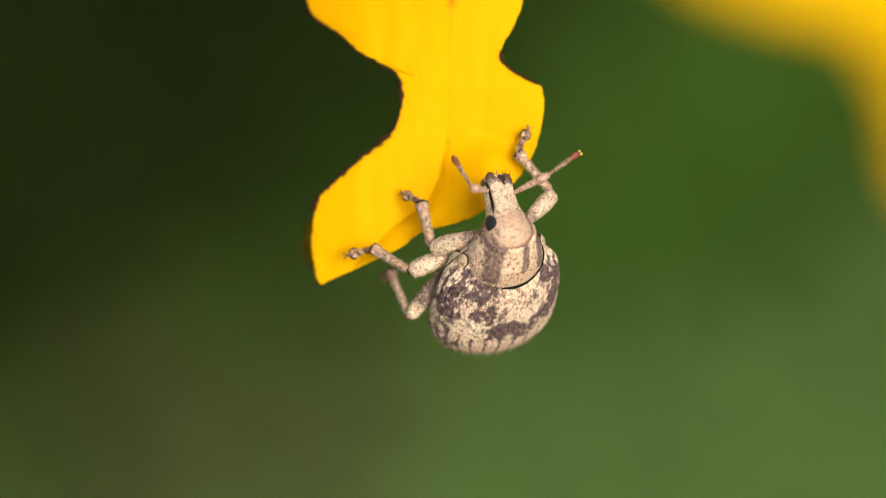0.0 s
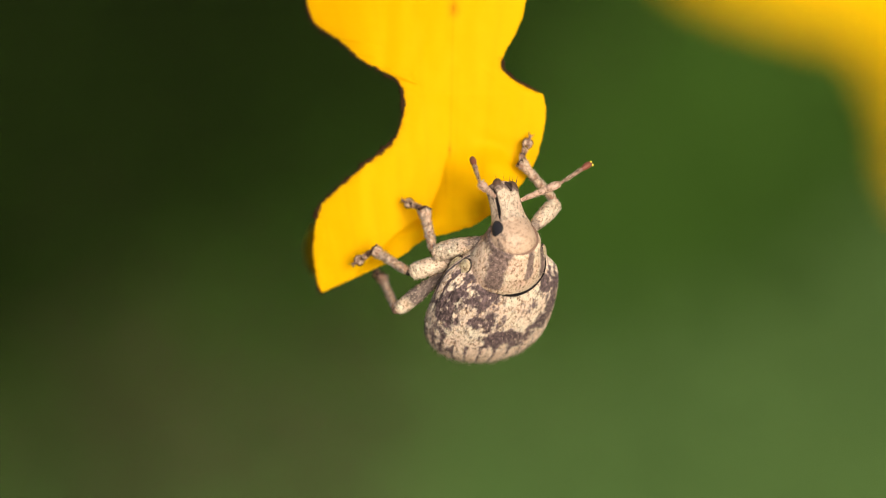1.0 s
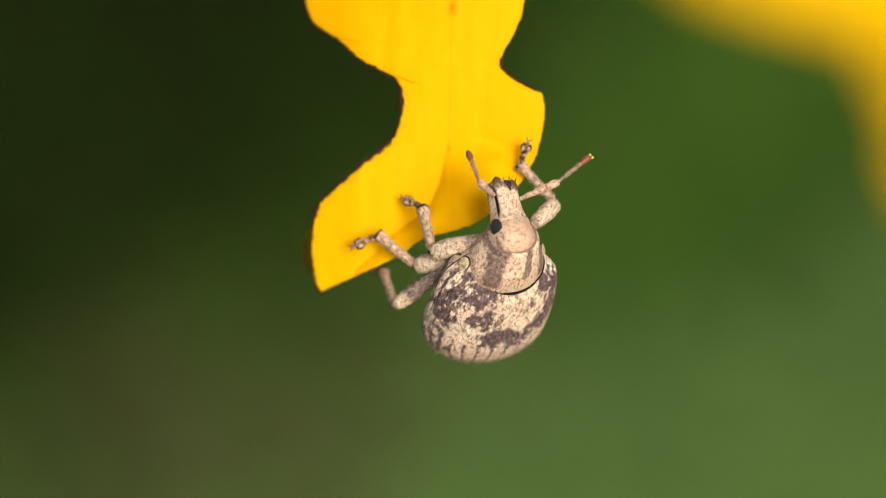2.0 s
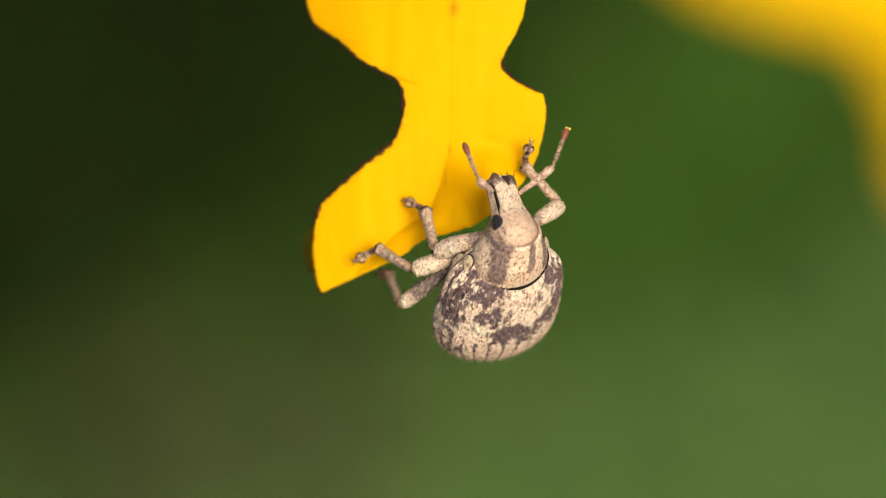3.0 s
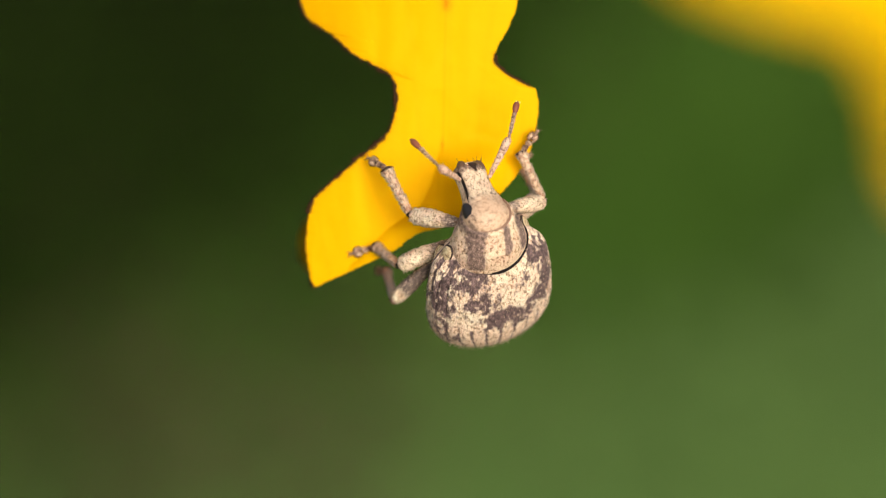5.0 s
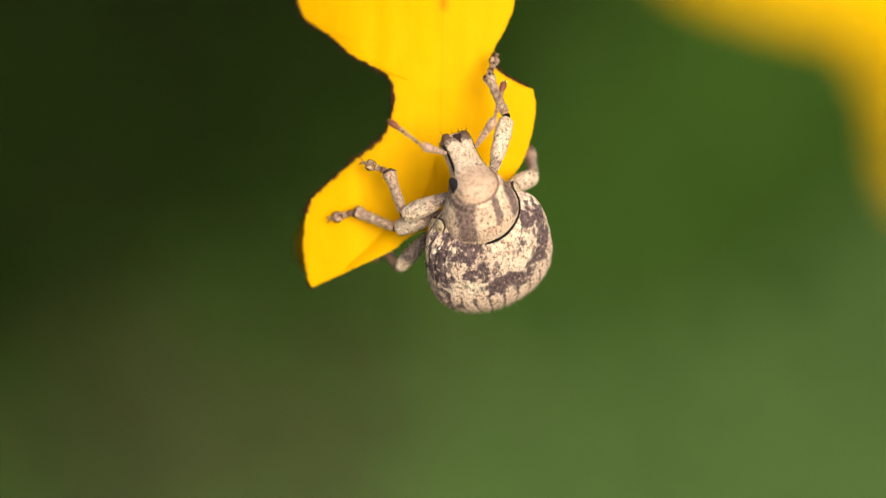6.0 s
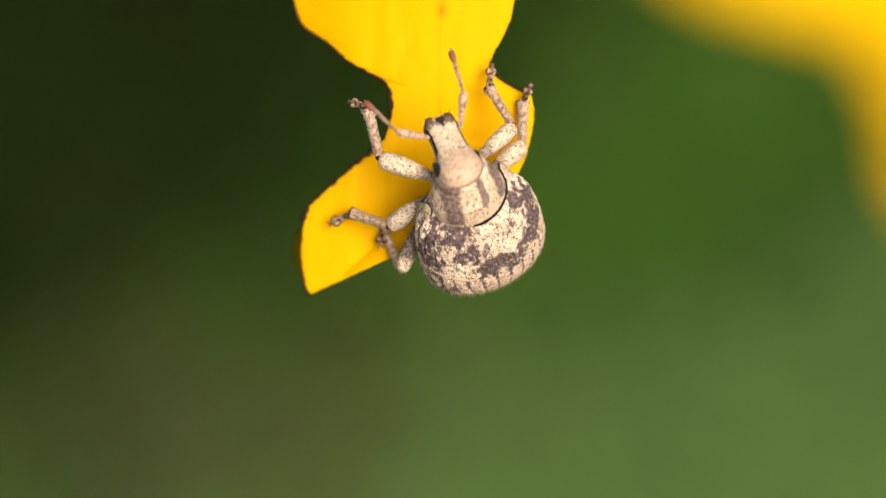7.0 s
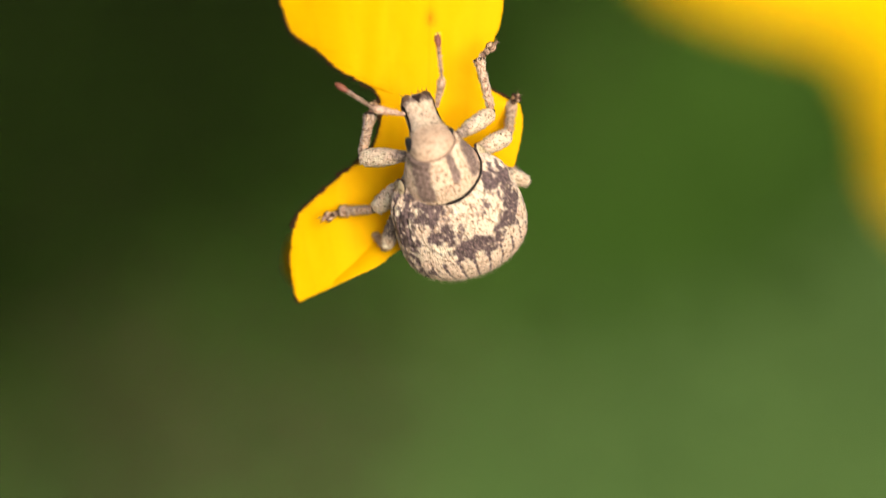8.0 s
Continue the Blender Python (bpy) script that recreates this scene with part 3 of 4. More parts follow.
def build_pronotum(weevil):
    bm = bmesh.new()
    loops, around, along = [], 120, 60
    for j in range(along + 1):
        u = j / along
        y = 1.36 + 1.06 * u
        w, m, h = pronotum_section(y)
        lip = 1.0 - 0.07 * (1 - smoothstep(0.0, 0.05, u)) + 0.035 * smoothstep(0.82, 0.94, u) - 0.05 * smoothstep(0.955, 1.0, u)
        loop = []
        for i in range(around):
            t = 2 * math.pi * i / around
            c, s = math.cos(t), math.sin(t)
            k = lip * (1 + 0.010 * noise.noise((c * 6, y * 7, s * 6)) + 0.006 * noise.noise((c * 20, y * 22, s * 20)))
            # the rear rim bows back over the wing cases
            loop.append((w * c * k, y - 0.02 * (1 - u) * max(0.0, s) ** 1.5, m + h * s * k))
        loops.append(loop)
    rings(bm, loops)
    ob = part("pronotum", bm, M_PRONOTUM, weevil, "cream thorax shield with brown stripes")
    add_marking(ob, pronotum_marking)
    # black gap between the thorax shield and the wing cases
    bm = bmesh.new()
    loops = []
    for step, k in ((-0.10, 0.90), (-0.085, 1.0), (-0.05, 1.04), (0.01, 1.045), (0.035, 1.0), (0.05, 0.9)):
        loop = []
        for i in range(96):
            t = 2 * math.pi * i / 96
            c, s = math.cos(t), math.sin(t)
            y = 1.40 + 0.32 * (1 - max(0.0, s)) + step
            x, z = pronotum_rim(y, c, s, k - 0.055 * smoothstep(0.2, -0.4, c))
            loop.append((x, y, z))
        loops.append(loop)
    rings(bm, loops)
    part("waist", bm, M_BLACK, weevil, "black joint behind the thorax shield")
    # brown line where the head sits in the shield
    bm = bmesh.new()
    loops = []
    w, m, h = pronotum_section(2.42)
    for step, k in ((-0.03, 0.93), (-0.015, 0.985), (0.012, 0.985), (0.02, 0.90)):
        loops.append([(w * k * math.cos(t), 2.42 + step, m + h * k * math.sin(t)) for t in [2 * math.pi * i / 72 for i in range(72)]])
    rings(bm, loops)
    part("collar", bm, M_COLLAR, weevil, "brown line in front of the thorax shield")
    bm = bmesh.new()
    rng = random.Random(9)
    for i in range(90):
        y = rng.uniform(1.4, 2.4)
        w, m, h = pronotum_section(y)
        t = rng.uniform(-0.2, math.pi + 0.2)
        c, s = math.cos(t), math.sin(t)
        hair(bm, (w * c, y, m + h * s), (c, 0.6, s), rng.uniform(0.03, 0.06), 0.005)
    tagged(part("bristles", bm, M_BRISTLE, ob), "short pale bristles", kind="stuff")


# stations of the head's middle line: y, z, downward slope in degrees, half width, half thickness
HEAD_STATIONS = ((2.10, 0.04, 8, 0.45, 0.45), (2.26, 0.03, 20, 0.475, 0.46), (2.36, -0.03, 42, 0.47, 0.44), (2.40, -0.16, 62, 0.435, 0.38),
                 (2.41, -0.30, 72, 0.375, 0.33), (2.43, -0.46, 76, 0.325, 0.285), (2.47, -0.64, 77, 0.305, 0.26), (2.515, -0.83, 78, 0.305, 0.245),
                 (2.55, -0.98, 78, 0.335, 0.225), (2.575, -1.09, 78, 0.31, 0.19))
# the head is turned about the snout's own line, so that one eye shows
HEAD_TURNS = ((0, 23), (4.5, 23), (6.0, 18), (7.0, 13), (8.0, 12))


def head_turn(t):
    turn = float(np.interp(t, [r[0] for r in HEAD_TURNS], [r[1] for r in HEAD_TURNS]))
    neck = Matrix.Translation((0, 2.42 * MM, -0.25 * MM))
    return neck @ Matrix.Rotation(radians(turn), 4, Vector((0, 0.2, -0.98))) @ neck.inverted()


def head_at(u):
    f = u * (len(HEAD_STATIONS) - 1)
    keys = range(len(HEAD_STATIONS))
    return [float(np.interp(f, keys, [s[k] for s in HEAD_STATIONS])) for k in range(5)]


def head_marking(x, y, z):
    """Dark specks on the snout, thickest at its tip; the crown is nearly plain, with brown cheeks and rear rim."""
    tip = smoothstep(-0.80, -1.00, z)
    rim = 0.7 * smoothstep(2.40, 2.28, y) * smoothstep(0.15, 0.4, z)
    brow = 0.42 * math.exp(-((z + 0.24 - 0.25 * x * x) / 0.05) ** 2)
    cheek = 0.6 * math.exp(-((abs(x) - 0.44) / 0.06) ** 2) * smoothstep(0.0, 0.15, z)
    return cheek - 0.02 + 0.20 * smoothstep(-0.15, -0.4, z) + brow + 0.85 * tip + rim + 0.25 * noise.noise((x * 6, y * 6, z * 6))


def head_tone(x, y, z):
    """Tan crown, darker towards its rear rim; paler scaly snout."""
    return 0.85 * smoothstep(-0.30, -0.12, z) + 0.25 * smoothstep(2.42, 2.30, y) * smoothstep(0.1, 0.35, z)


def build_head(weevil):
    bm = bmesh.new()
    loops = []
    raw = [head_at(j / 45) for j in range(46)]
    soft = [raw[0]] + [[(a[k] + 2 * b[k] + c[k]) / 4 for k in range(5)] for a, b, c in zip(raw, raw[1:], raw[2:])] + [raw[-1]]
    for j, (y, z, slope, w, h) in enumerate(soft):
        up = Vector((0, math.sin(radians(slope)), math.cos(radians(slope))))
        loop = []
        for i in range(72):
            t = 2 * math.pi * i / 72
            c, s = math.cos(t), math.sin(t)
            square = (abs(c) ** 2.6 + abs(s) ** 2.6) ** (-1 / 2.6) if j > 18 else 1.0
            u = j / 45
            # shallow hollow along the top of the snout and a groove for the feeler at its side
            hollow = 0.05 * smoothstep(0.5, 0.75, u) * math.exp(-((t - math.pi / 2) / 0.35) ** 2)
            for side in (0.36, math.pi - 0.36):
                hollow += 0.16 * math.exp(-((t - side) / 0.10) ** 2) * smoothstep(0.48, 0.58, u) * (1 - smoothstep(0.84, 0.92, u))
            k = square * (1 - hollow) * (1 + 0.012 * noise.noise((c * 7, u * 14, s * 7)))
            p = Vector((0, y, z)) + Vector((1, 0, 0)) * w * c * k + up * h * s * k
            loop.append(tuple(p))
        loops.append(loop)
    rings(bm, loops)
    head = part("head", bm, M_HEAD, weevil, "pinkish tan head with a short broad snout")
    add_marking(head, head_marking)
    add_marking(head, head_tone, "tone")
    for side in (-1, 1):
        bm = bmesh.new()
        bmesh.ops.create_uvsphere(bm, u_segments=28, v_segments=18, radius=MM)
        bmesh.ops.transform(bm, matrix=Matrix.Translation((side * 0.402 * MM, 2.405 * MM, -0.03 * MM)) @ pose(0, 0, 0, 12, side * -14, side * 14)
                            @ Matrix.Diagonal((0.074, 0.142, 0.245, 1)), verts=bm.verts[:])
        part("eye", bm, M_EYE, head, "glossy black oval eye")
        # dark groove that takes the feeler
        bm = bmesh.new()
        loops = []
        for j in range(9):
            u = 0.43 + 0.45 * j / 8
            y, z, slope, w, h = head_at(u)
            up = Vector((0, math.sin(radians(slope)), math.cos(radians(slope))))
            c, s = side * math.cos(0.36), math.sin(0.36)
            sq = (abs(c) ** 2.6 + abs(s) ** 2.6) ** (-1 / 2.6)
            p = Vector((w * c * sq * 0.962, y, z)) + up * h * s * sq * 0.962
            r = 0.030 * math.sin(math.pi * (0.08 + 0.84 * j / 8)) ** 0.5
            loops.append([tuple(p + Vector((r * math.cos(t), r * math.sin(t) * 0.9, 0))) for t in [6.283 * i / 8 for i in range(8)]])
        rings(bm, loops)
        part("groove", bm, M_BLACK, head, "dark groove beside the snout")
        # jaw
        bm = bmesh.new()
        loops = []
        for j in range(8):
            u = j / 7
            r = 0.105 * math.sqrt(max(0.0, 1 - u ** 3)) * (1 + 0.15 * noise.noise((u * 4, side, 2))) + 0.003
            loops.append([(side * (0.20 - 0.03 * u ** 2) + r * math.cos(t), 2.655 + 0.03 * u + r * 0.9 * math.sin(t), -0.98 - 0.20 * u) for t in [6.283 * i / 12 for i in range(12)]])
        rings(bm, loops)
        part("jaw", bm, M_JAW, head, "dark brown jaw")
    bm = bmesh.new()
    bmesh.ops.create_uvsphere(bm, u_segments=24, v_segments=14, radius=MM)
    for v in bm.verts:
        v.co *= 1 + 0.12 * noise.noise(v.co * 4500)
    bmesh.ops.transform(bm, matrix=Matrix.Translation((0, 2.60 * MM, -1.075 * MM)) @ pose(0, 0, 0, 12) @ Matrix.Diagonal((0.25, 0.19, 0.09, 1)), verts=bm.verts[:])
    part("mouth", bm, M_TARSUS, head, "dark brown mouth")
    # black wedge between the jaws, on the snout's upper face
    bm = bmesh.new()
    loops = []
    for j in range(9):
        u = 0.82 + 0.18 * j / 8
        y, z, slope, w, h = head_at(u)
        up = Vector((0, math.sin(radians(slope)), math.cos(radians(slope))))
        wide = (0.012 + 0.105 * (j / 8) ** 1.2) * (1 + 0.35 * noise.noise((j * 0.9, 3.0, 1.0)))
        mid = Vector((0.0, y, z)) + up * (h * 0.965)
        loops.append([tuple(mid + Vector((wide * math.cos(t), 0, 0)) + up * (0.042 * math.sin(t))) for t in [6.283 * i / 10 for i in range(10)]])
    rings(bm, loops)
    part("mouth_notch", bm, M_MOUTH, head, "dark brown wedge-shaped notch above the mouth")
    bm = bmesh.new()
    rng = random.Random(3)
    for i in range(24):
        x = rng.uniform(-0.34, 0.34)
        hair(bm, (x * 0.85, rng.uniform(2.58, 2.78), -1.07), (x * 1.1 + rng.uniform(-0.2, 0.2), 0.5, -1.0), rng.uniform(0.06, 0.16), 0.009)
    tagged(part("mouth_bristles", bm, M_BRISTLE_DARK, head), "dark bristles round the mouth", kind="stuff")
    bm = bmesh.new()
    for i in range(120):
        y, z, slope, w, h = head_at(rng.uniform(0.35, 0.95))
        up = Vector((0, math.sin(radians(slope)), math.cos(radians(slope))))
        t = rng.uniform(0.0, math.pi)
        c, s = math.cos(t), math.sin(t)
        sq = (abs(c) ** 2.6 + abs(s) ** 2.6) ** (-1 / 2.6)
        p = Vector((w * c * sq, y, z)) + up * h * s * sq
        hair(bm, p, Vector((c * 0.6, 0.2, -0.9)) + up * s * 0.5, rng.uniform(0.04, 0.07), 0.006)
    tagged(part("bristles", bm, M_BRISTLE_DARK, head), "short brown bristles", kind="stuff")
    return head


FEMUR, TIBIA, TARSUS = 1.18, 1.05, 0.66
SCAPE, FUNICLE = 0.87, 0.92


def limb_hairs(parent, stations, count, seed, length=0.06, dark=False, thick=0.0075):
    rng = random.Random(seed)
    bm = bmesh.new()
    ys, rs = [s[0] for s in stations], [s[1] for s in stations]
    for i in range(count):
        y, t = rng.uniform(ys[0] + 0.1, ys[-1] - 0.03), rng.uniform(0, 6.283)
        r = float(np.interp(y, ys, rs)) * 0.97
        hair(bm, (r * math.cos(t), y, r * math.sin(t)), (math.cos(t), 1.0, math.sin(t)), length * rng.uniform(0.6, 1.3), thick * rng.uniform(0.7, 1.4))
    tagged(part("bristles", bm, M_BRISTLE_DARK if dark else M_BRISTLE, parent), "fine bristles", kind="stuff")


def build_leg(weevil, seed, size, girth, dusk):
    """Thigh, shin and foot, each along its own local Y from its joint."""
    st = [(0, 0.085), (0.12, 0.09), (0.28, 0.115), (0.50, 0.16), (0.75, 0.185), (0.98, 0.18), (1.12, 0.155), (FEMUR, 0.09)]
    st = [(y * size, r * girth) for y, r in st]
    bm = bmesh.new()
    spindle(bm, spread(st, 44), 24, 0.16, seed)
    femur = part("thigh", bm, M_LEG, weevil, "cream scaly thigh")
    # darker towards the hip: dusky scales, with some shade there painted in too
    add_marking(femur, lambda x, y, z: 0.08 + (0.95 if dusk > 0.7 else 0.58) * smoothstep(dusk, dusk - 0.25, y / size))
    limb_hairs(femur, st, 240, seed + 1, 0.05, False, 0.009)
    bm = bmesh.new()
    spindle(bm, [(-0.04, 0.03), (0.0, 0.078 * size), (0.06, 0.088 * size), (0.13, 0.086 * size)], 12)
    part("hip_joint", bm, M_COLLAR, femur, "brown hip joint")
    st = [(0, 0.06), (0.08, 0.082), (0.5, 0.086), (0.85, 0.094), (0.97, 0.128), (TIBIA, 0.095)]
    st = [(y * size, r * girth) for y, r in st]
    bm = bmesh.new()
    spindle(bm, spread(st, 40), 20, 0.24, seed + 3)
    for a in range(7):
        hair(bm, (0.09 * size * math.cos(a * 0.9), st[-1][0] - 0.05, 0.09 * size * math.sin(a * 0.9)), (math.cos(a * 0.9), 0.8, math.sin(a * 0.9)), 0.07, 0.012)
    tibia = part("shin", bm, M_TIBIA, weevil, "rough tan shin")
    limb_hairs(tibia, st, 300, seed + 2, 0.06, False, 0.009)
    bm = bmesh.new()
    spindle(bm, [(-0.04, 0.02), (-0.02, 0.055 * size), (0.04, 0.080 * size), (0.07, 0.05)], 12)
    part("knee_joint", bm, M_COLLAR if dusk > 0.8 else M_BLACK, tibia, "dark knee joint")
    bm = bmesh.new()
    spindle(bm, [(st[-1][0] - 0.075, 0.10 * girth), (st[-1][0] - 0.05, 0.132 * girth), (st[-1][0] - 0.015, 0.135 * girth), (st[-1][0] + 0.01, 0.06)], 14, 0.35, seed + 5)
    part("shin_spur", bm, M_PAD, tibia, "dark brown comb at the end of the shin")
    # the foot: two beads, a two-lobed pad and the claw joint, with dark joints between
    bm = bmesh.new()
    spindle(bm, spread([(0, 0.026), (0.04, 0.046), (0.11, 0.066), (0.155, 0.052)], 9), 14, 0.20, seed, 0.85)
    foot = part("foot", bm, M_TARSUS, weevil, "cream foot of beaded segments with dark joints")
    bm = bmesh.new()
    spindle(bm, spread([(0.165, 0.034), (0.20, 0.058), (0.25, 0.070), (0.285, 0.052)], 8), 14, 0.20, seed + 1, 0.85)
    part("foot_segment", bm, M_TARSUS, foot)
    y = 0.295
    for side in (-1, 1):
        bm = bmesh.new()
        spindle(bm, spread([(y, 0.016), (y + 0.05, 0.034), (y + 0.11, 0.042), (y + 0.155, 0.020)], 8), 12, 0.18, seed + 2 + side, 0.85, (side * 0.052, 0, 0.022))
        part("foot_lobe", bm, M_TARSUS, foot)
        bm = bmesh.new()
        spindle(bm, spread([(y + 0.0, 0.024), (y + 0.06, 0.056), (y + 0.12, 0.068), (y + 0.19, 0.030)], 8), 12, 0.15, seed + 4 + side, 0.6, (side * 0.052, 0, -0.006))
        part("foot_pad", bm, M_PAD, foot, "dark brown pad under the foot")
    for at, r in ((0.154, 0.061), (0.284, 0.064)):
        bm = bmesh.new()
        spindle(bm, [(at - 0.012, 0.03), (at - 0.010, r), (at + 0.014, r), (at + 0.022, 0.03)], 12, 0.2, seed)
        part("foot_joint", bm, M_PAD, foot, "dark joint")
    bm = bmesh.new()
    spindle(bm, [(y + 0.06, 0.020), (y + 0.12, 0.026), (y + 0.24, 0.036), (y + 0.28, 0.022)], 10, 0.1, seed)
    part("claw_joint", bm, M_FUNICLE, foot, "slender brown claw joint")
    end = y + 0.265
    for side in (-1, 1):
        bm = bmesh.new()
        loops = []
        for j in range(7):
            u = j / 6
            r = 0.018 * (1 - 0.85 * u)
            loops.append([(side * (0.012 + 0.048 * math.sin(1.8 * u)) + r * math.cos(t), end + 0.085 * u, -0.05 * u * u + r * math.sin(t)) for t in (0, 1.26, 2.51, 3.77, 5.03)])
        rings(bm, loops)
        part("claw", bm, M_JAW, foot, "dark hooked claw")
    return femur, tibia, foot


def build_feeler(weevil, seed, pollen):
    bm = bmesh.new()
    spindle(bm, spread([(0, 0.04), (0.12, 0.044), (0.44, 0.062), (0.76, 0.088), (SCAPE, 0.058)], 22), 12, 0.10, seed)
    scape = part("feeler_base", bm, M_FEELER, weevil, "scaly first joint of the feeler")
    limb_hairs(scape, [(0, 0.045), (0.35, 0.065), (SCAPE, 0.09)], 30, seed, 0.035)
    bm = bmesh.new()
    y = -0.02
    for i in range(7):
        length = (0.14, 0.12, 0.09, 0.085, 0.08, 0.08, 0.08)[i]
        r = 0.034 + 0.003 * i
        spindle(bm, [(y, 0.018), (y + 0.02, r * 0.75), (y + length * 0.7, r), (y + length, r * 0.6)], 10, 0.1, seed + i)
        y += length * 0.95
    funicle = part("feeler_tip", bm, M_FUNICLE, weevil, "beaded outer feeler")
    limb_hairs(funicle, [(0, 0.03), (0.6, 0.045)], 34, seed + 4, 0.03)
    bm = bmesh.new()
    spindle(bm, spread([(y - 0.02, 0.025), (y + 0.06, 0.055), (y + 0.15, 0.068), (y + 0.22, 0.060), (y + 0.29, 0.018)], 18), 14, 0.06, seed)
    part("club", bm, M_CLUB, funicle, "reddish brown club")
    for i in range(pollen):
        bm = bmesh.new()
        bmesh.ops.create_icosphere(bm, subdivisions=2, radius=(0.030 - 0.006 * i) * MM)
        bmesh.ops.translate(bm, vec=Vector((0.045 * math.cos(2.1 * i), y + 0.27 - 0.02 * i, 0.045 * math.sin(2.1 * i))) * MM, verts=bm.verts[:])
        part("pollen_grain", bm, M_POLLEN, funicle, "yellow pollen grain stuck to the feeler")
    return scape, funicle


petal = build_petal()
far_flower = build_far_flower()
build_ground()
RNG = random.Random(21)
FACE = (0.3, -0.9, 0.35)
build_shrub("leafy_plant", "green leafy ground cover, out of focus", "plant", M_LEAF, RNG, (0.05, 1.55), -1.16, -1.02, 74000, 0.0122, FACE,
            lambda x, z: 1.0)
# deep shade comes from the painted leaf colour and leaves turned from the sun
build_shrub("shaded_shrub", "dense green shrub with deep shade painted into its leaf colour, out of focus", "shrub", M_LEAF_SHADED, RNG, (-0.2, 1.6), -1.06, -0.94, 11500, 0.0128,
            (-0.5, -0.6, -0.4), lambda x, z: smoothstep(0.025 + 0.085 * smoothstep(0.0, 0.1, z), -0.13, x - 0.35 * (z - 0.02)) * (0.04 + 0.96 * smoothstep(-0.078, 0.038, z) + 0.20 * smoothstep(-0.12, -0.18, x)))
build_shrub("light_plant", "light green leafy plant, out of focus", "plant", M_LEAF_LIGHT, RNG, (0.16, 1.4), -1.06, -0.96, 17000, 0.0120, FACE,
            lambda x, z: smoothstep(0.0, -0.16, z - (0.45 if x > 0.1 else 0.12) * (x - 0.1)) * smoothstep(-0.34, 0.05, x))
build_shrub("dry_plant", "dry brown stalks and leaves, out of focus", "plant", M_LEAF_DRY, RNG, (-0.14, 1.4), -0.98, -0.92, 190, 0.015, FACE,
            lambda x, z: math.exp(-((x + 0.115) / 0.075) ** 2 - ((z + 0.09) / 0.048) ** 2) + 0.35 * math.exp(-((x + 0.02) / 0.055) ** 2 - ((z + 0.055) / 0.04) ** 2))
build_grass()

weevil = new("weevil")
tagged(weevil, "small mottled cream and brown weevil climbing the yellow petal", "beetle")
build_elytra(weevil)
build_pronotum(weevil)
head = build_head(weevil)
LEGS = {}
for leg_name, leg_seed, leg_size, leg_girth in (("front_left", 1.0, 1.04, 1.0), ("mid_left", 2.0, 0.97, 0.97), ("hind_left", 3.0, 1.2, 0.82), ("front_right", 4.0, 1.06, 0.88),
                                                 ("mid_right", 5.0, 0.95, 0.97), ("hind_right", 6.0, 1.2, 0.82)):
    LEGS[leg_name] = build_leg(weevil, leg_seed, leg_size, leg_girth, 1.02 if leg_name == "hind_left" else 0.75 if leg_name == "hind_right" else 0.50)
FEELERS = {"left": build_feeler(weevil, 11.0, 0), "right": build_feeler(weevil, 12.0, 4)}

# ---- what moves, and how ----
# sway of the plant: seconds, millimetres to the right and up
SWAY = (
    (0, 0.000, 0.000), (0.2, 0.044, -0.078), (0.4, -0.011, -0.067), (0.5, -0.022, -0.056), (0.7, -0.022, 0.000),
    (1, 0.033, -0.156), (1.3, -0.078, -0.078), (1.5, 0.000, -0.122), (1.7, 0.011, -0.144), (2.8, 0.000, -0.100),
    (3, 0.033, -0.156), (3.3, -0.078, -0.089), (3.5, -0.089, -0.089), (3.6, -0.089, -0.133), (4, -0.067, -0.056),
    (4.3, -0.044, -0.144), (4.5, -0.022, -0.111), (4.7, -0.111, -0.044), (5.8, -0.111, -0.067), (6, -0.167, -0.056),
    (6.2, -0.244, -0.122), (6.5, -0.244, -0.167), (6.7, -0.311, -0.067), (7, -0.200, -0.189), (7.3, -0.300, -0.244),
    (7.5, -0.278, -0.278), (7.6, -0.333, -0.300), (7.8, -0.378, -0.322), (8, -0.422, -0.344),
)
# the weevil's body, relative to the petal: seconds, pitch, twist, turn, x, z
BODY_EARLY = (
    (0, 51.5, 24.9, -12.2, 0.959, -1.082), (0.4, 49.7, 28.3, -16.0, 0.885, -1.072), (1, 48.7, 29.0, -18.3, 0.849, -1.099),
    (1.7, 48.3, 29.3, -19.4, 0.829, -1.110), (2.8, 47.6, 26.1, -13.7, 0.972, -1.055), (3.3, 47.4, 27.6, -12.0, 1.011, -1.003),
    (4, 48.1, 24.8, -7.2, 1.038, -0.963), (4.5, 49.1, 22.4, -2.6, 1.041, -0.938),
)
BODY_LATE = (
    (4.7, 49.1, 20.2, -0.3, 0.995, -0.909), (5.8, 51.9, 14.8, 7.0, 1.017, -0.672), (6, 53.0, 11.3, 11.6, 1.075, -0.144),
    (6.5, 54.0, 10.1, 11.2, 1.057, -0.138), (6.7, 54.8, 9.1, 14.5, 1.029, 0.067), (7, 52.9, 6.7, 17.3, 0.954, 0.344),
    (7.3, 52.2, 3.9, 17.7, 0.961, 0.311), (7.6, 49.9, 1.9, 20.0, 0.909, 0.460), (7.8, 49.2, 1.4, 20.2, 0.895, 0.515), (8, 46.7, -0.5, 20.5, 0.794, 0.800),
)
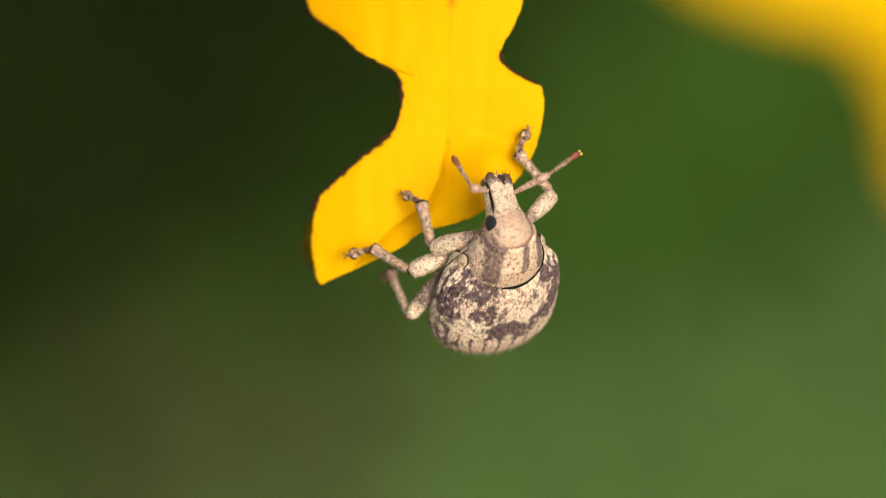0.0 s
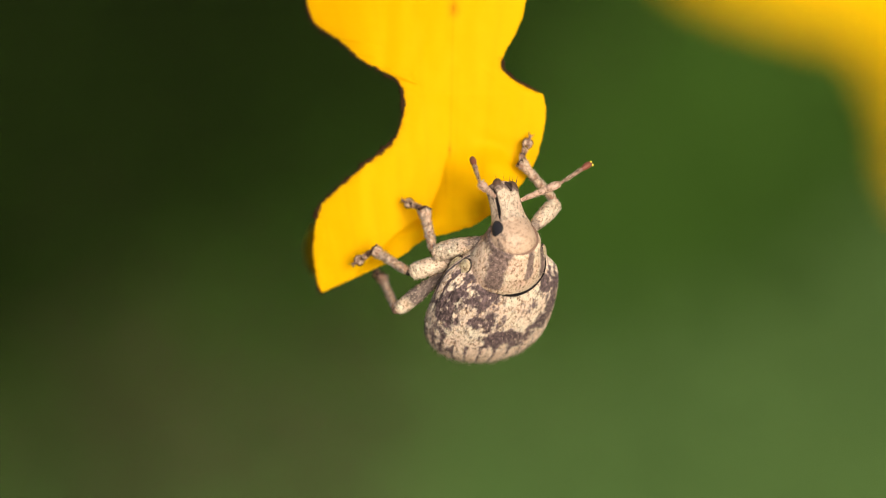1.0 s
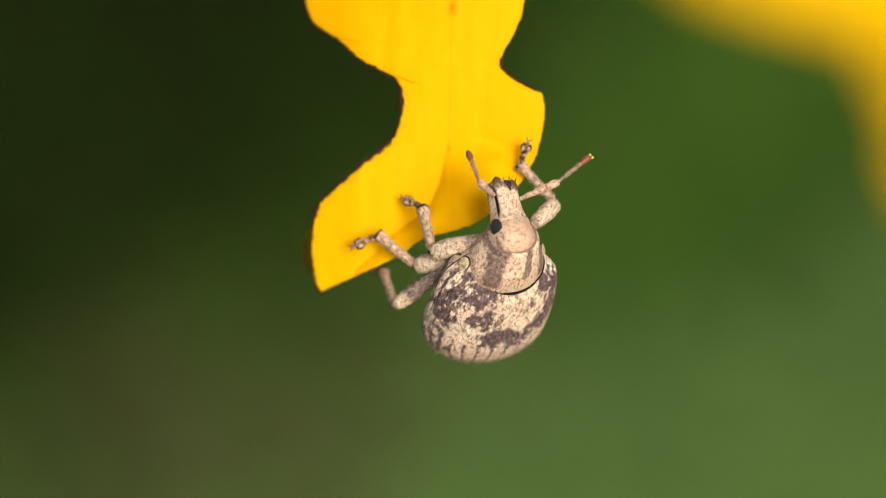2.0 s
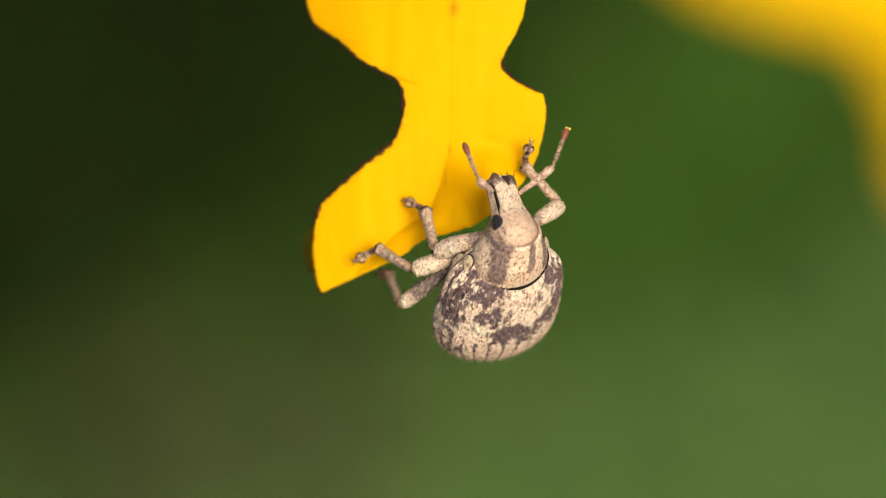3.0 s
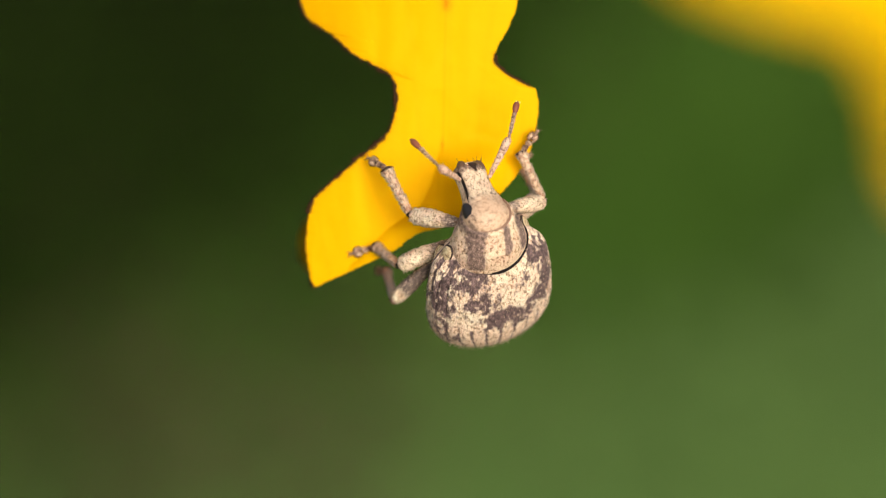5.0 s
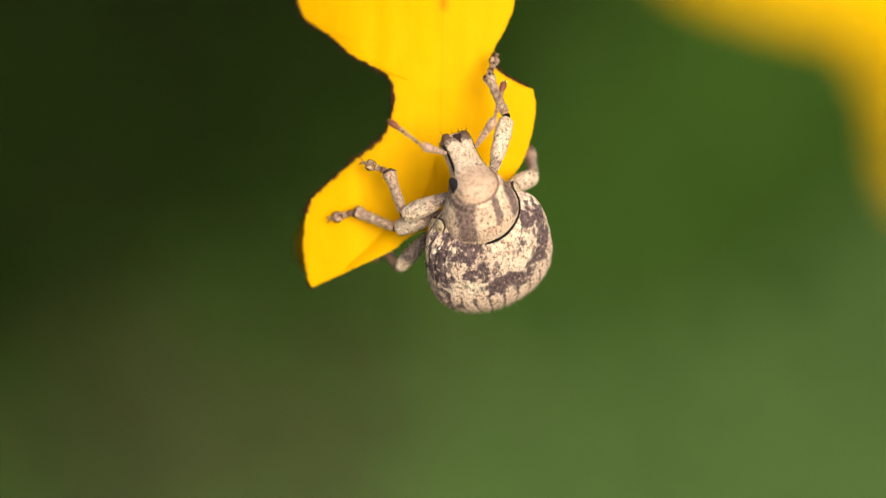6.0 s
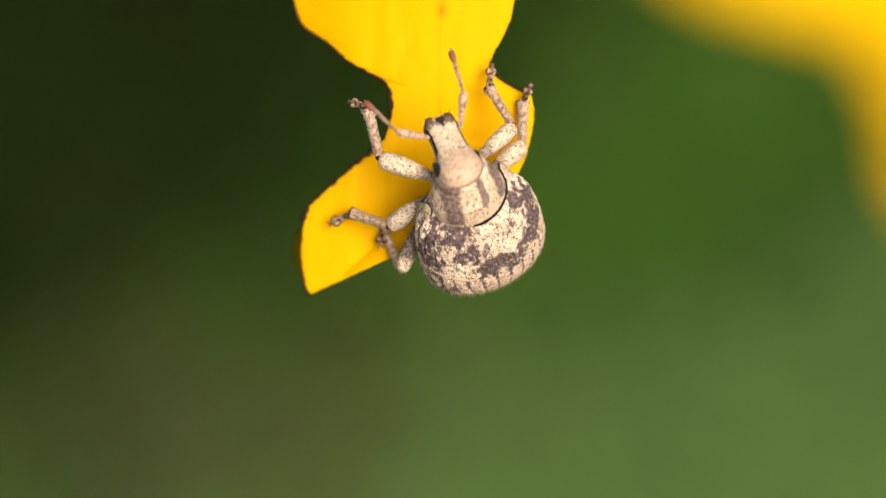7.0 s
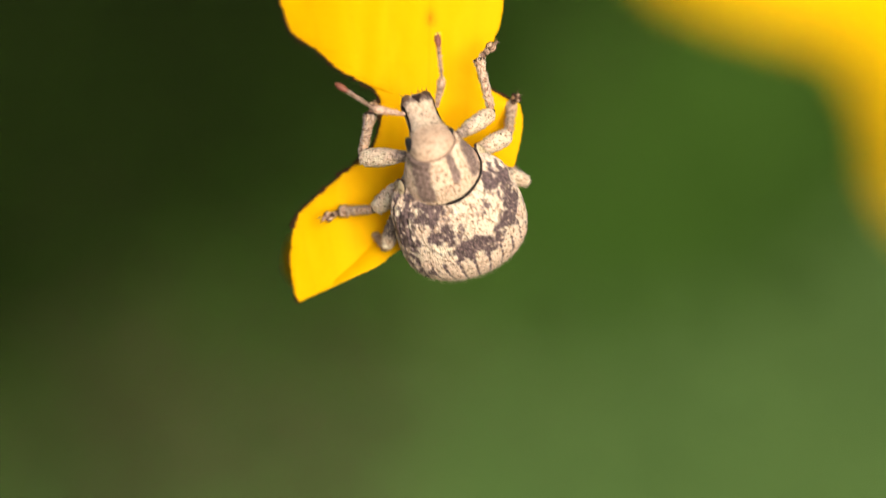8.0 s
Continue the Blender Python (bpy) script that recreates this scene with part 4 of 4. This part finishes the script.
# joints, relative to the petal: seconds, x, z
FRONT_LEFT_KNEE = (
    (0, -0.21, -0.01), (0.2, -0.20, 0.07), (0.4, -0.19, 0.02), (0.7, -0.19, 0.01), (1, -0.21, 0.06), (1.3, -0.19, 0.07),
    (1.7, -0.20, 0.04), (2.8, -0.18, 0.09), (3.3, -0.17, 0.08), (4, -0.26, 0.07), (4.3, -0.24, 0.07), (4.5, -0.19, 0.12),
    (4.7, -0.47, 0.67), (5.8, -0.58, 0.52), (6, -0.59, 0.71), (6.5, -0.60, 0.68), (6.7, -0.53, 0.69), (7, -1.04, 1.96),
    (7.3, -1.02, 2.03), (7.6, -1.10, 2.14), (7.8, -1.11, 2.14), (8, -1.18, 2.13),
)
FRONT_LEFT_ANKLE = (
    (0, -0.43, 0.92), (0.2, -0.42, 0.98), (0.4, -0.40, 0.97), (0.7, -0.39, 0.90), (1, -0.41, 0.94), (1.3, -0.38, 0.94),
    (1.7, -0.39, 0.96), (2.8, -0.40, 0.94), (3.3, -0.38, 0.93), (4, -0.42, 0.96), (4.3, -0.42, 0.93), (4.5, -0.71, 1.01),
    (4.7, -0.99, 1.56), (5.8, -0.93, 1.52), (6, -0.90, 1.57), (6.5, -0.88, 1.64), (6.7, -0.98, 1.61), (7, -1.29, 2.98),
    (7.3, -1.02, 2.98), (7.6, -1.04, 3.09), (7.8, -1.03, 3.07), (8, -1.01, 2.97),
)
FRONT_LEFT_CLAW = (
    (0, -0.90, 1.14), (0.2, -0.90, 1.17), (0.4, -0.90, 1.17), (0.7, -0.89, 1.14), (1, -0.91, 1.14), (1.3, -0.89, 1.17),
    (1.7, -0.89, 1.16), (2.8, -0.88, 1.17), (3.3, -0.88, 1.16), (4, -0.89, 1.12), (4.3, -0.87, 1.13), (4.5, -1.10, 0.88),
    (4.7, -1.43, 1.78), (5.8, -1.47, 1.80), (6, -1.54, 1.81), (6.5, -1.47, 1.82), (6.7, -1.46, 1.69), (7, -1.71, 3.11),
    (7.3, -1.08, 3.23), (7.6, -0.96, 3.37), (7.8, -0.95, 3.36), (8, -0.90, 3.30),
)
MID_LEFT_KNEE = (
    (0, -0.69, -0.46), (0.2, -0.70, -0.36), (0.4, -0.70, -0.37), (0.7, -0.67, -0.40), (1, -0.72, -0.33), (1.3, -0.52, -0.19),
    (1.7, -0.56, -0.18), (2.8, -0.36, -0.36), (3, -0.63, -0.26), (3.3, -0.63, -0.26), (4, -0.64, -0.34), (4.3, -0.64, -0.34),
    (4.7, -0.73, -0.33), (5.8, -0.80, -0.26), (6, -0.74, 0.46), (6.5, -0.72, 0.46), (6.7, -0.77, 0.52), (7, -0.84, 0.64),
    (7.3, -0.86, 0.64), (7.6, -0.91, 0.70), (7.8, -0.91, 0.78), (8, -0.90, 1.13),
)
MID_LEFT_ANKLE = (
    (0, -1.38, 0.01), (0.2, -1.40, 0.09), (0.4, -1.37, 0.04), (0.7, -1.36, 0.03), (1, -1.39, 0.13), (1.3, -1.30, 0.40),
    (1.7, -1.30, 0.49), (2.8, -1.21, 0.00), (3, -1.32, 0.17), (3.3, -1.28, 0.16), (4, -1.26, 0.12), (4.3, -1.24, 0.12),
    (4.7, -1.21, 0.06), (5.8, -1.32, 0.02), (6, -1.54, 0.79), (6.5, -1.52, 0.88), (6.7, -1.53, 0.86), (7, -1.60, 0.89),
    (7.3, -1.63, 0.84), (7.6, -1.66, 0.87), (7.8, -1.64, 0.91), (8, -1.57, 1.08),
)
MID_LEFT_CLAW = (
    (0, -2.01, -0.16), (0.2, -2.03, -0.13), (0.4, -2.01, -0.12), (0.7, -1.89, -0.30), (1, -1.88, -0.20), (1.3, -1.72, 0.17),
    (1.7, -1.86, 0.32), (2.8, -1.54, -0.36), (3, -1.86, -0.14), (3.3, -1.86, -0.12), (4, -1.87, -0.10), (4.3, -1.83, -0.09),
    (4.7, -1.84, -0.11), (5.8, -1.80, -0.14), (6, -2.16, 0.62), (6.5, -2.13, 0.66), (6.7, -2.12, 0.66), (7, -2.10, 0.64),
    (7.3, -2.13, 0.64), (7.6, -2.13, 0.67), (7.8, -2.11, 0.71), (8, -2.01, 0.91),
)
HIND_LEFT_KNEE = (
    (0, -0.66, -1.34), (0.2, -0.84, -1.13), (0.4, -0.92, -1.09), (1, -0.94, -1.06), (1.7, -0.94, -1.01), (2.8, -0.88, -0.94),
    (3.6, -0.81, -0.94), (4.3, -0.83, -0.96), (4.7, -0.84, -1.00), (5.8, -0.93, -0.92), (6, -0.71, -0.32), (6.5, -0.69, -0.27),
    (6.7, -0.62, -0.37), (7, -0.62, -0.24), (7.3, -0.63, -0.24), (7.6, -0.68, -0.13), (7.8, -0.69, -0.04), (8, -0.71, 0.36),
)
HIND_LEFT_ANKLE = (
    (0, -1.04, -0.43), (0.2, -1.09, -0.36), (0.4, -1.20, -0.37), (1, -1.24, -0.39), (1.7, -1.19, -0.29), (2.8, -1.10, -0.33),
    (3.6, -1.12, -0.30), (4.3, -1.17, -0.29), (4.7, -1.04, -0.39), (5.8, -1.04, -0.37), (6, -0.99, 0.07), (6.5, -1.04, 0.12),
    (6.7, -0.90, 0.19), (7, -0.90, 0.42), (7.3, -0.86, 0.53), (7.6, -0.88, 0.59), (7.8, -0.88, 0.59), (8, -0.87, 0.58),
)
HIND_LEFT_CLAW = (
    (0, -1.24, -0.66), (0.2, -1.33, -0.58), (0.4, -1.37, -0.42), (1, -1.41, -0.28), (1.7, -1.44, -0.23), (2.8, -1.38, -0.33),
    (3.6, -1.29, -0.41), (4.3, -1.36, -0.40), (4.7, -1.27, -0.44), (5.8, -1.21, -0.26), (6, -1.27, -0.21), (6.5, -1.30, -0.16),
    (6.7, -1.12, -0.14), (7, -1.03, 0.20), (7.3, -1.08, 0.31), (7.6, -1.10, 0.31), (7.8, -1.09, 0.32), (8, -1.07, 0.36),
)
FRONT_RIGHT_KNEE = (
    (0, 2.16, 1.07), (0.2, 2.19, 1.14), (0.4, 2.21, 1.08), (0.7, 2.20, 1.01), (1, 2.20, 1.06), (1.3, 2.23, 1.07),
    (1.7, 2.22, 1.04), (2.8, 2.29, 1.00), (3.3, 2.28, 1.04), (4, 2.22, 1.07), (4.3, 2.24, 1.02), (4.5, 2.14, 0.96),
    (4.7, 2.09, 0.94), (5.8, 2.01, 1.13), (6, 1.42, 2.64), (6.2, 1.47, 2.51), (6.5, 1.48, 2.53), (6.7, 1.57, 2.58),
    (7, 1.58, 2.59), (7.3, 1.57, 2.61), (7.6, 1.53, 2.70), (7.8, 1.50, 2.76), (8, 1.38, 3.02),
)
FRONT_RIGHT_ANKLE = (
    (0, 1.46, 1.90), (0.2, 1.44, 1.92), (0.4, 1.47, 1.89), (0.7, 1.48, 1.90), (1, 1.48, 1.89), (1.3, 1.50, 1.92),
    (1.7, 1.50, 1.82), (2.8, 1.51, 1.83), (3.3, 1.53, 1.86), (4, 1.44, 1.90), (4.3, 1.50, 1.82), (4.5, 1.40, 1.84),
    (4.7, 1.46, 1.89), (5.8, 1.68, 2.06), (6, 1.06, 3.46), (6.2, 1.07, 3.36), (6.5, 1.09, 3.37), (6.7, 1.08, 3.38),
    (7, 1.10, 3.37), (7.3, 1.14, 3.37), (7.6, 1.14, 3.42), (7.8, 1.13, 3.56), (8, 1.10, 4.19),
)
FRONT_RIGHT_CLAW = (
    (0, 1.68, 2.37), (0.2, 1.69, 2.40), (0.4, 1.69, 2.36), (0.7, 1.72, 2.37), (1, 1.68, 2.36), (1.3, 1.68, 2.37),
    (1.7, 1.70, 2.34), (2.8, 1.73, 2.33), (3.3, 1.72, 2.34), (4, 1.69, 2.34), (4.3, 1.70, 2.34), (4.5, 1.70, 2.34),
    (4.7, 1.73, 2.33), (5.8, 2.12, 2.27), (6, 1.26, 3.96), (6.2, 1.16, 3.89), (6.5, 1.16, 3.93), (6.7, 1.18, 3.88),
    (7, 1.18, 3.89), (7.3, 1.23, 3.92), (7.6, 1.18, 3.92), (7.8, 1.24, 4.02), (8, 1.54, 4.47),
)
MID_RIGHT_KNEE = (
    (0, 1.58, -0.08), (4, 1.62, 0.02), (4.3, 1.72, 0.40), (4.5, 2.03, 1.18), (4.7, 2.01, 1.17), (5.8, 1.84, 0.97),
    (6, 1.96, 1.49), (6.5, 1.98, 1.51), (6.7, 1.93, 1.74), (7, 1.77, 2.22), (7.3, 1.79, 2.23), (7.6, 1.71, 2.37), (7.8, 1.71, 2.41), (8, 1.71, 2.58),
)
MID_RIGHT_ANKLE = (
    (0, 1.22, 0.36), (4, 1.28, 0.42), (4.3, 1.45, 0.85), (4.5, 1.81, 1.62), (4.7, 1.68, 1.72), (5.8, 1.73, 1.63),
    (6, 1.88, 1.93), (6.5, 1.87, 1.99), (6.7, 2.27, 2.58), (7, 1.77, 3.09), (7.3, 1.83, 3.09), (7.6, 1.76, 3.14), (7.8, 1.76, 3.15), (8, 1.77, 3.19),
)
MID_RIGHT_CLAW = (
    (0, 1.12, 0.74), (4, 1.20, 0.82), (4.3, 1.45, 1.20), (4.5, 2.14, 1.72), (4.7, 1.96, 1.86), (5.8, 1.62, 1.80),
    (6, 1.84, 2.09), (6.5, 1.87, 2.13), (6.7, 2.66, 2.50), (7, 1.96, 3.48), (7.3, 2.01, 3.48), (7.6, 1.90, 3.48), (7.8, 1.91, 3.47), (8, 1.93, 3.41),
)
HIND_RIGHT_KNEE = (
    (0, 1.62, -0.66), (4.7, 1.73, -0.39), (6, 1.73, -0.04), (7, 1.82, 0.87), (7.6, 1.90, 1.40), (7.8, 1.93, 1.45), (8, 2.08, 1.66),
)
HIND_RIGHT_ANKLE = (
    (0, 1.51, 0.01), (4.7, 1.62, 0.28), (6, 1.57, 0.62), (7, 1.54, 1.31), (7.6, 1.62, 1.64), (7.8, 1.65, 1.69), (8, 1.77, 1.91),
)
HIND_RIGHT_CLAW = (
    (0, 1.29, 0.12), (4.7, 1.40, 0.39), (6, 1.46, 0.73), (7, 1.43, 1.42), (7.6, 1.51, 1.64), (7.8, 1.54, 1.67), (8, 1.66, 1.80),
)
ANTENNA_LEFT_ELBOW = (
    (0, 0.57, 1.20), (0.2, 0.58, 1.53), (0.4, 0.61, 1.54), (0.7, 0.76, 1.34), (1, 0.70, 1.44), (1.3, 0.79, 1.44),
    (1.7, 0.72, 1.43), (2.8, 0.71, 1.47), (3, 0.68, 1.48), (3.3, 0.61, 1.60), (3.6, 0.51, 1.64), (4, 0.47, 1.53),
    (4.3, 0.47, 1.49), (4.5, 0.29, 1.54), (4.7, 0.12, 1.61), (5.8, -0.13, 1.58), (6, -0.21, 2.07), (6.5, -0.27, 2.04),
    (6.7, -0.49, 2.21), (7, -0.68, 2.48), (7.3, -0.63, 2.50), (7.6, -0.80, 2.87), (7.8, -0.82, 2.91), (8, -0.93, 3.10),
)
ANTENNA_LEFT_CLUB = (
    (0, 0.18, 1.84), (0.2, 0.27, 2.28), (0.4, 0.28, 2.39), (0.7, 0.56, 2.01), (1, 0.53, 1.97), (1.3, 0.68, 1.94),
    (1.7, 0.52, 2.01), (2.8, 0.40, 2.22), (3, 0.37, 2.26), (3.3, 0.26, 2.41), (3.6, 0.08, 2.37), (4, 0.06, 2.14),
    (4.3, 0.03, 2.16), (4.5, -0.24, 2.14), (4.7, -0.47, 2.19), (5.8, -0.73, 2.13), (6, -0.93, 2.60), (6.5, -0.94, 2.60),
    (6.7, -1.23, 2.69), (7, -1.40, 3.14), (7.3, -1.41, 3.14), (7.6, -1.54, 3.44), (7.8, -1.57, 3.47), (8, -1.71, 3.61),
)
ANTENNA_RIGHT_ELBOW = (
    (0, 2.07, 1.46), (0.2, 2.19, 1.44), (0.4, 2.24, 1.43), (0.7, 2.26, 1.40), (1, 2.26, 1.44), (1.3, 2.26, 1.37),
    (1.7, 2.28, 1.40), (2.8, 2.21, 1.67), (3, 2.12, 1.76), (3.3, 2.06, 1.80), (3.5, 1.90, 1.87), (3.6, 1.90, 1.89), (4, 1.86, 1.96),
    (4.3, 1.83, 1.88), (4.5, 1.40, 2.18), (4.7, 1.46, 2.22), (5.8, 1.23, 2.19), (6, 1.18, 2.62), (6.5, 1.11, 2.68),
    (6.7, 0.84, 2.86), (7, 0.60, 3.26), (7.3, 0.61, 3.20), (7.6, 0.37, 3.42), (7.8, 0.38, 3.47), (8, 0.40, 3.69),
)
ANTENNA_RIGHT_CLUB = (
    (0, 2.71, 1.92), (0.2, 2.86, 1.81), (0.4, 2.94, 1.82), (0.7, 2.98, 1.81), (1, 2.90, 1.86), (1.3, 2.98, 1.70),
    (1.7, 2.98, 1.86), (2.8, 2.62, 2.39), (3, 2.42, 2.56), (3.3, 2.29, 2.71), (3.5, 2.12, 2.88), (3.6, 2.10, 2.88), (4, 2.04, 2.84),
    (4.3, 2.02, 2.82), (4.5, 1.39, 3.01), (4.7, 1.60, 2.92), (5.8, 1.38, 3.02), (6, 1.38, 3.38), (6.5, 1.20, 3.48),
    (6.7, 0.82, 3.74), (7, 0.34, 4.14), (7.3, 0.48, 4.14), (7.6, 0.12, 4.37), (7.8, 0.15, 4.42), (8, 0.30, 4.63),
)
BODY_DEPTH = ((0, 0.42), (4.5, 0.40), (5.8, 0.25), (6.5, 0.05), (7.0, -0.15), (8.0, -0.28))
# from when on each foot holds on to the blade's front
ON_FRONT = {"front_left": 0.0, "mid_left": 0.0, "front_right": 0.0, "hind_left": 6.6, "mid_right": 6.9, "hind_right": 9.0}
HIPS = {"front_left": (-0.43, 2.0, -0.30), "mid_left": (-0.62, 1.25, -0.52), "hind_left": (-0.80, 0.85, -0.56),
        "front_right": (0.42, 2.04, -0.32), "mid_right": (0.62, 1.25, -0.52), "hind_right": (0.80, 0.85, -0.56)}
FEELER_ROOTS = {"left": (-0.33, 2.60, -0.79), "right": (0.33, 2.60, -0.79)}


def at_time(table, t):
    ts = [r[0] for r in table]
    return [float(np.interp(t, ts, [r[k] for r in table])) for k in range(1, len(table[0]))]


def line_point(x, z, y):
    """The point at depth y on the line of sight through (x, 0, z)."""
    return Vector((x * (1 + y / EYE), y, z * (1 + y / EYE)))


def reach(start, x, z, length, away):
    """The end of a limb of that length from start, on the line of sight through (x, z); away: +1 behind, -1 before its start."""
    y = start.y
    for _ in range(4):
        p = line_point(x, z, y)
        flat = math.hypot(p.x - start.x, p.z - start.z)
        y = start.y + away * math.sqrt(max((0.18 * length) ** 2, length * length - flat * flat))
    return start + (line_point(x, z, y) - start).normalized() * length


def along(start, end, up):
    """The pose of a limb whose Y runs from start to end."""
    y = (end - start).normalized()
    x = y.cross(up).normalized()
    m = Matrix((x, y, x.cross(y))).transposed().to_4x4()
    m.translation = start * MM
    return m


def body_pose(t):
    pitch, twist, turn, x, z = at_time(BODY_EARLY + BODY_LATE, t)
    dx, dz = at_time(SWAY, t)
    p, w, g = radians(pitch), radians(twist), radians(turn)
    tilt = Matrix(((1, 0, 0), (0, -math.sin(p), -math.cos(p)), (0, math.cos(p), -math.sin(p))))
    m = (Matrix.Rotation(-g, 3, "Y") @ tilt @ Matrix.Rotation(w, 3, "Y")).to_4x4()
    m.translation = line_point(x + dx, z + dz, at_time(BODY_DEPTH, t)[0]) * MM
    return m


def motions():
    times = [r[0] for r in SWAY]
    walk(petal, [(t, STAGE @ pose(dx * (1 + PETAL_Y / EYE) * MM, 0, dz * (1 + PETAL_Y / EYE) * MM)) for t, dx, dz in SWAY])
    walk(far_flower, [(t, STAGE @ pose(dx * 3.35 * MM, 0, dz * 2.95 * MM)) for t, dx, dz in SWAY])
    bodies = [(t, body_pose(t)) for t in times]
    walk(weevil, [(t, STAGE @ m) for t, m in bodies])
    walk(head, [(t, head_turn(t)) for t in times])
    tracks = {
        "front_left": (FRONT_LEFT_KNEE, FRONT_LEFT_ANKLE, FRONT_LEFT_CLAW), "mid_left": (MID_LEFT_KNEE, MID_LEFT_ANKLE, MID_LEFT_CLAW),
        "hind_left": (HIND_LEFT_KNEE, HIND_LEFT_ANKLE, HIND_LEFT_CLAW), "front_right": (FRONT_RIGHT_KNEE, FRONT_RIGHT_ANKLE, FRONT_RIGHT_CLAW),
        "mid_right": (MID_RIGHT_KNEE, MID_RIGHT_ANKLE, MID_RIGHT_CLAW), "hind_right": (HIND_RIGHT_KNEE, HIND_RIGHT_ANKLE, HIND_RIGHT_CLAW)}
    toward = Vector((0, -1, 0))
    for name, (knee_track, ankle_track, claw_track) in tracks.items():
        size = {"front_left": 1.04, "front_right": 1.06, "mid_left": 0.97, "mid_right": 0.95}.get(name, 1.2)
        rows = [[], [], []]
        for t, body in bodies:
            dx, dz = at_time(SWAY, t)
            back = body.inverted()
            hip = body @ (Vector(HIPS[name]) * MM) / MM
            joints = [hip]
            for track, length in ((knee_track, FEMUR * size), (ankle_track, TIBIA * size), (claw_track, TARSUS)):
                x, z = at_time(track, t)
                end = reach(joints[-1], x + dx, z + dz, length, 1)
                if track is ankle_track and name == "hind_left" and t >= ON_FRONT[name] and end.y > petal_depth(x, z) - 0.10:
                    near = line_point(x + dx, z + dz, petal_depth(x, z) - 0.10)
                    end = joints[-1] + (near - joints[-1]).normalized() * length
                if track is claw_track and t >= ON_FRONT[name] and end.y > petal_depth(x, z) - 0.05:
                    end = reach(joints[-1], x + dx, z + dz, length, -1 if joints[-1].y > petal_depth(x, z) - 0.3 else 0.3)
                joints.append(end)
            for k in range(3):
                rows[k].append((t, back @ along(joints[k], joints[k + 1], toward)))
        for limb, keyed in zip(LEGS[name], rows):
            walk(limb, keyed)
    for name, elbow_track, club_track, away in (("left", ANTENNA_LEFT_ELBOW, ANTENNA_LEFT_CLUB, -1), ("right", ANTENNA_RIGHT_ELBOW, ANTENNA_RIGHT_CLUB, -1)):
        rows = [[], []]
        for t, body in bodies:
            dx, dz = at_time(SWAY, t)
            back = body.inverted()
            root = body @ head_turn(t) @ (Vector(FEELER_ROOTS[name]) * MM) / MM
            elbow = reach(root, *[a + b for a, b in zip(at_time(elbow_track, t), (dx, dz))], SCAPE, away)
            club = reach(elbow, *[a + b for a, b in zip(at_time(club_track, t), (dx, dz))], FUNICLE, 1)
            rows[0].append((t, back @ along(root, elbow, toward)))
            rows[1].append((t, back @ along(elbow, club, toward)))
        for limb, keyed in zip(FEELERS[name], rows):
            walk(limb, keyed)


motions()
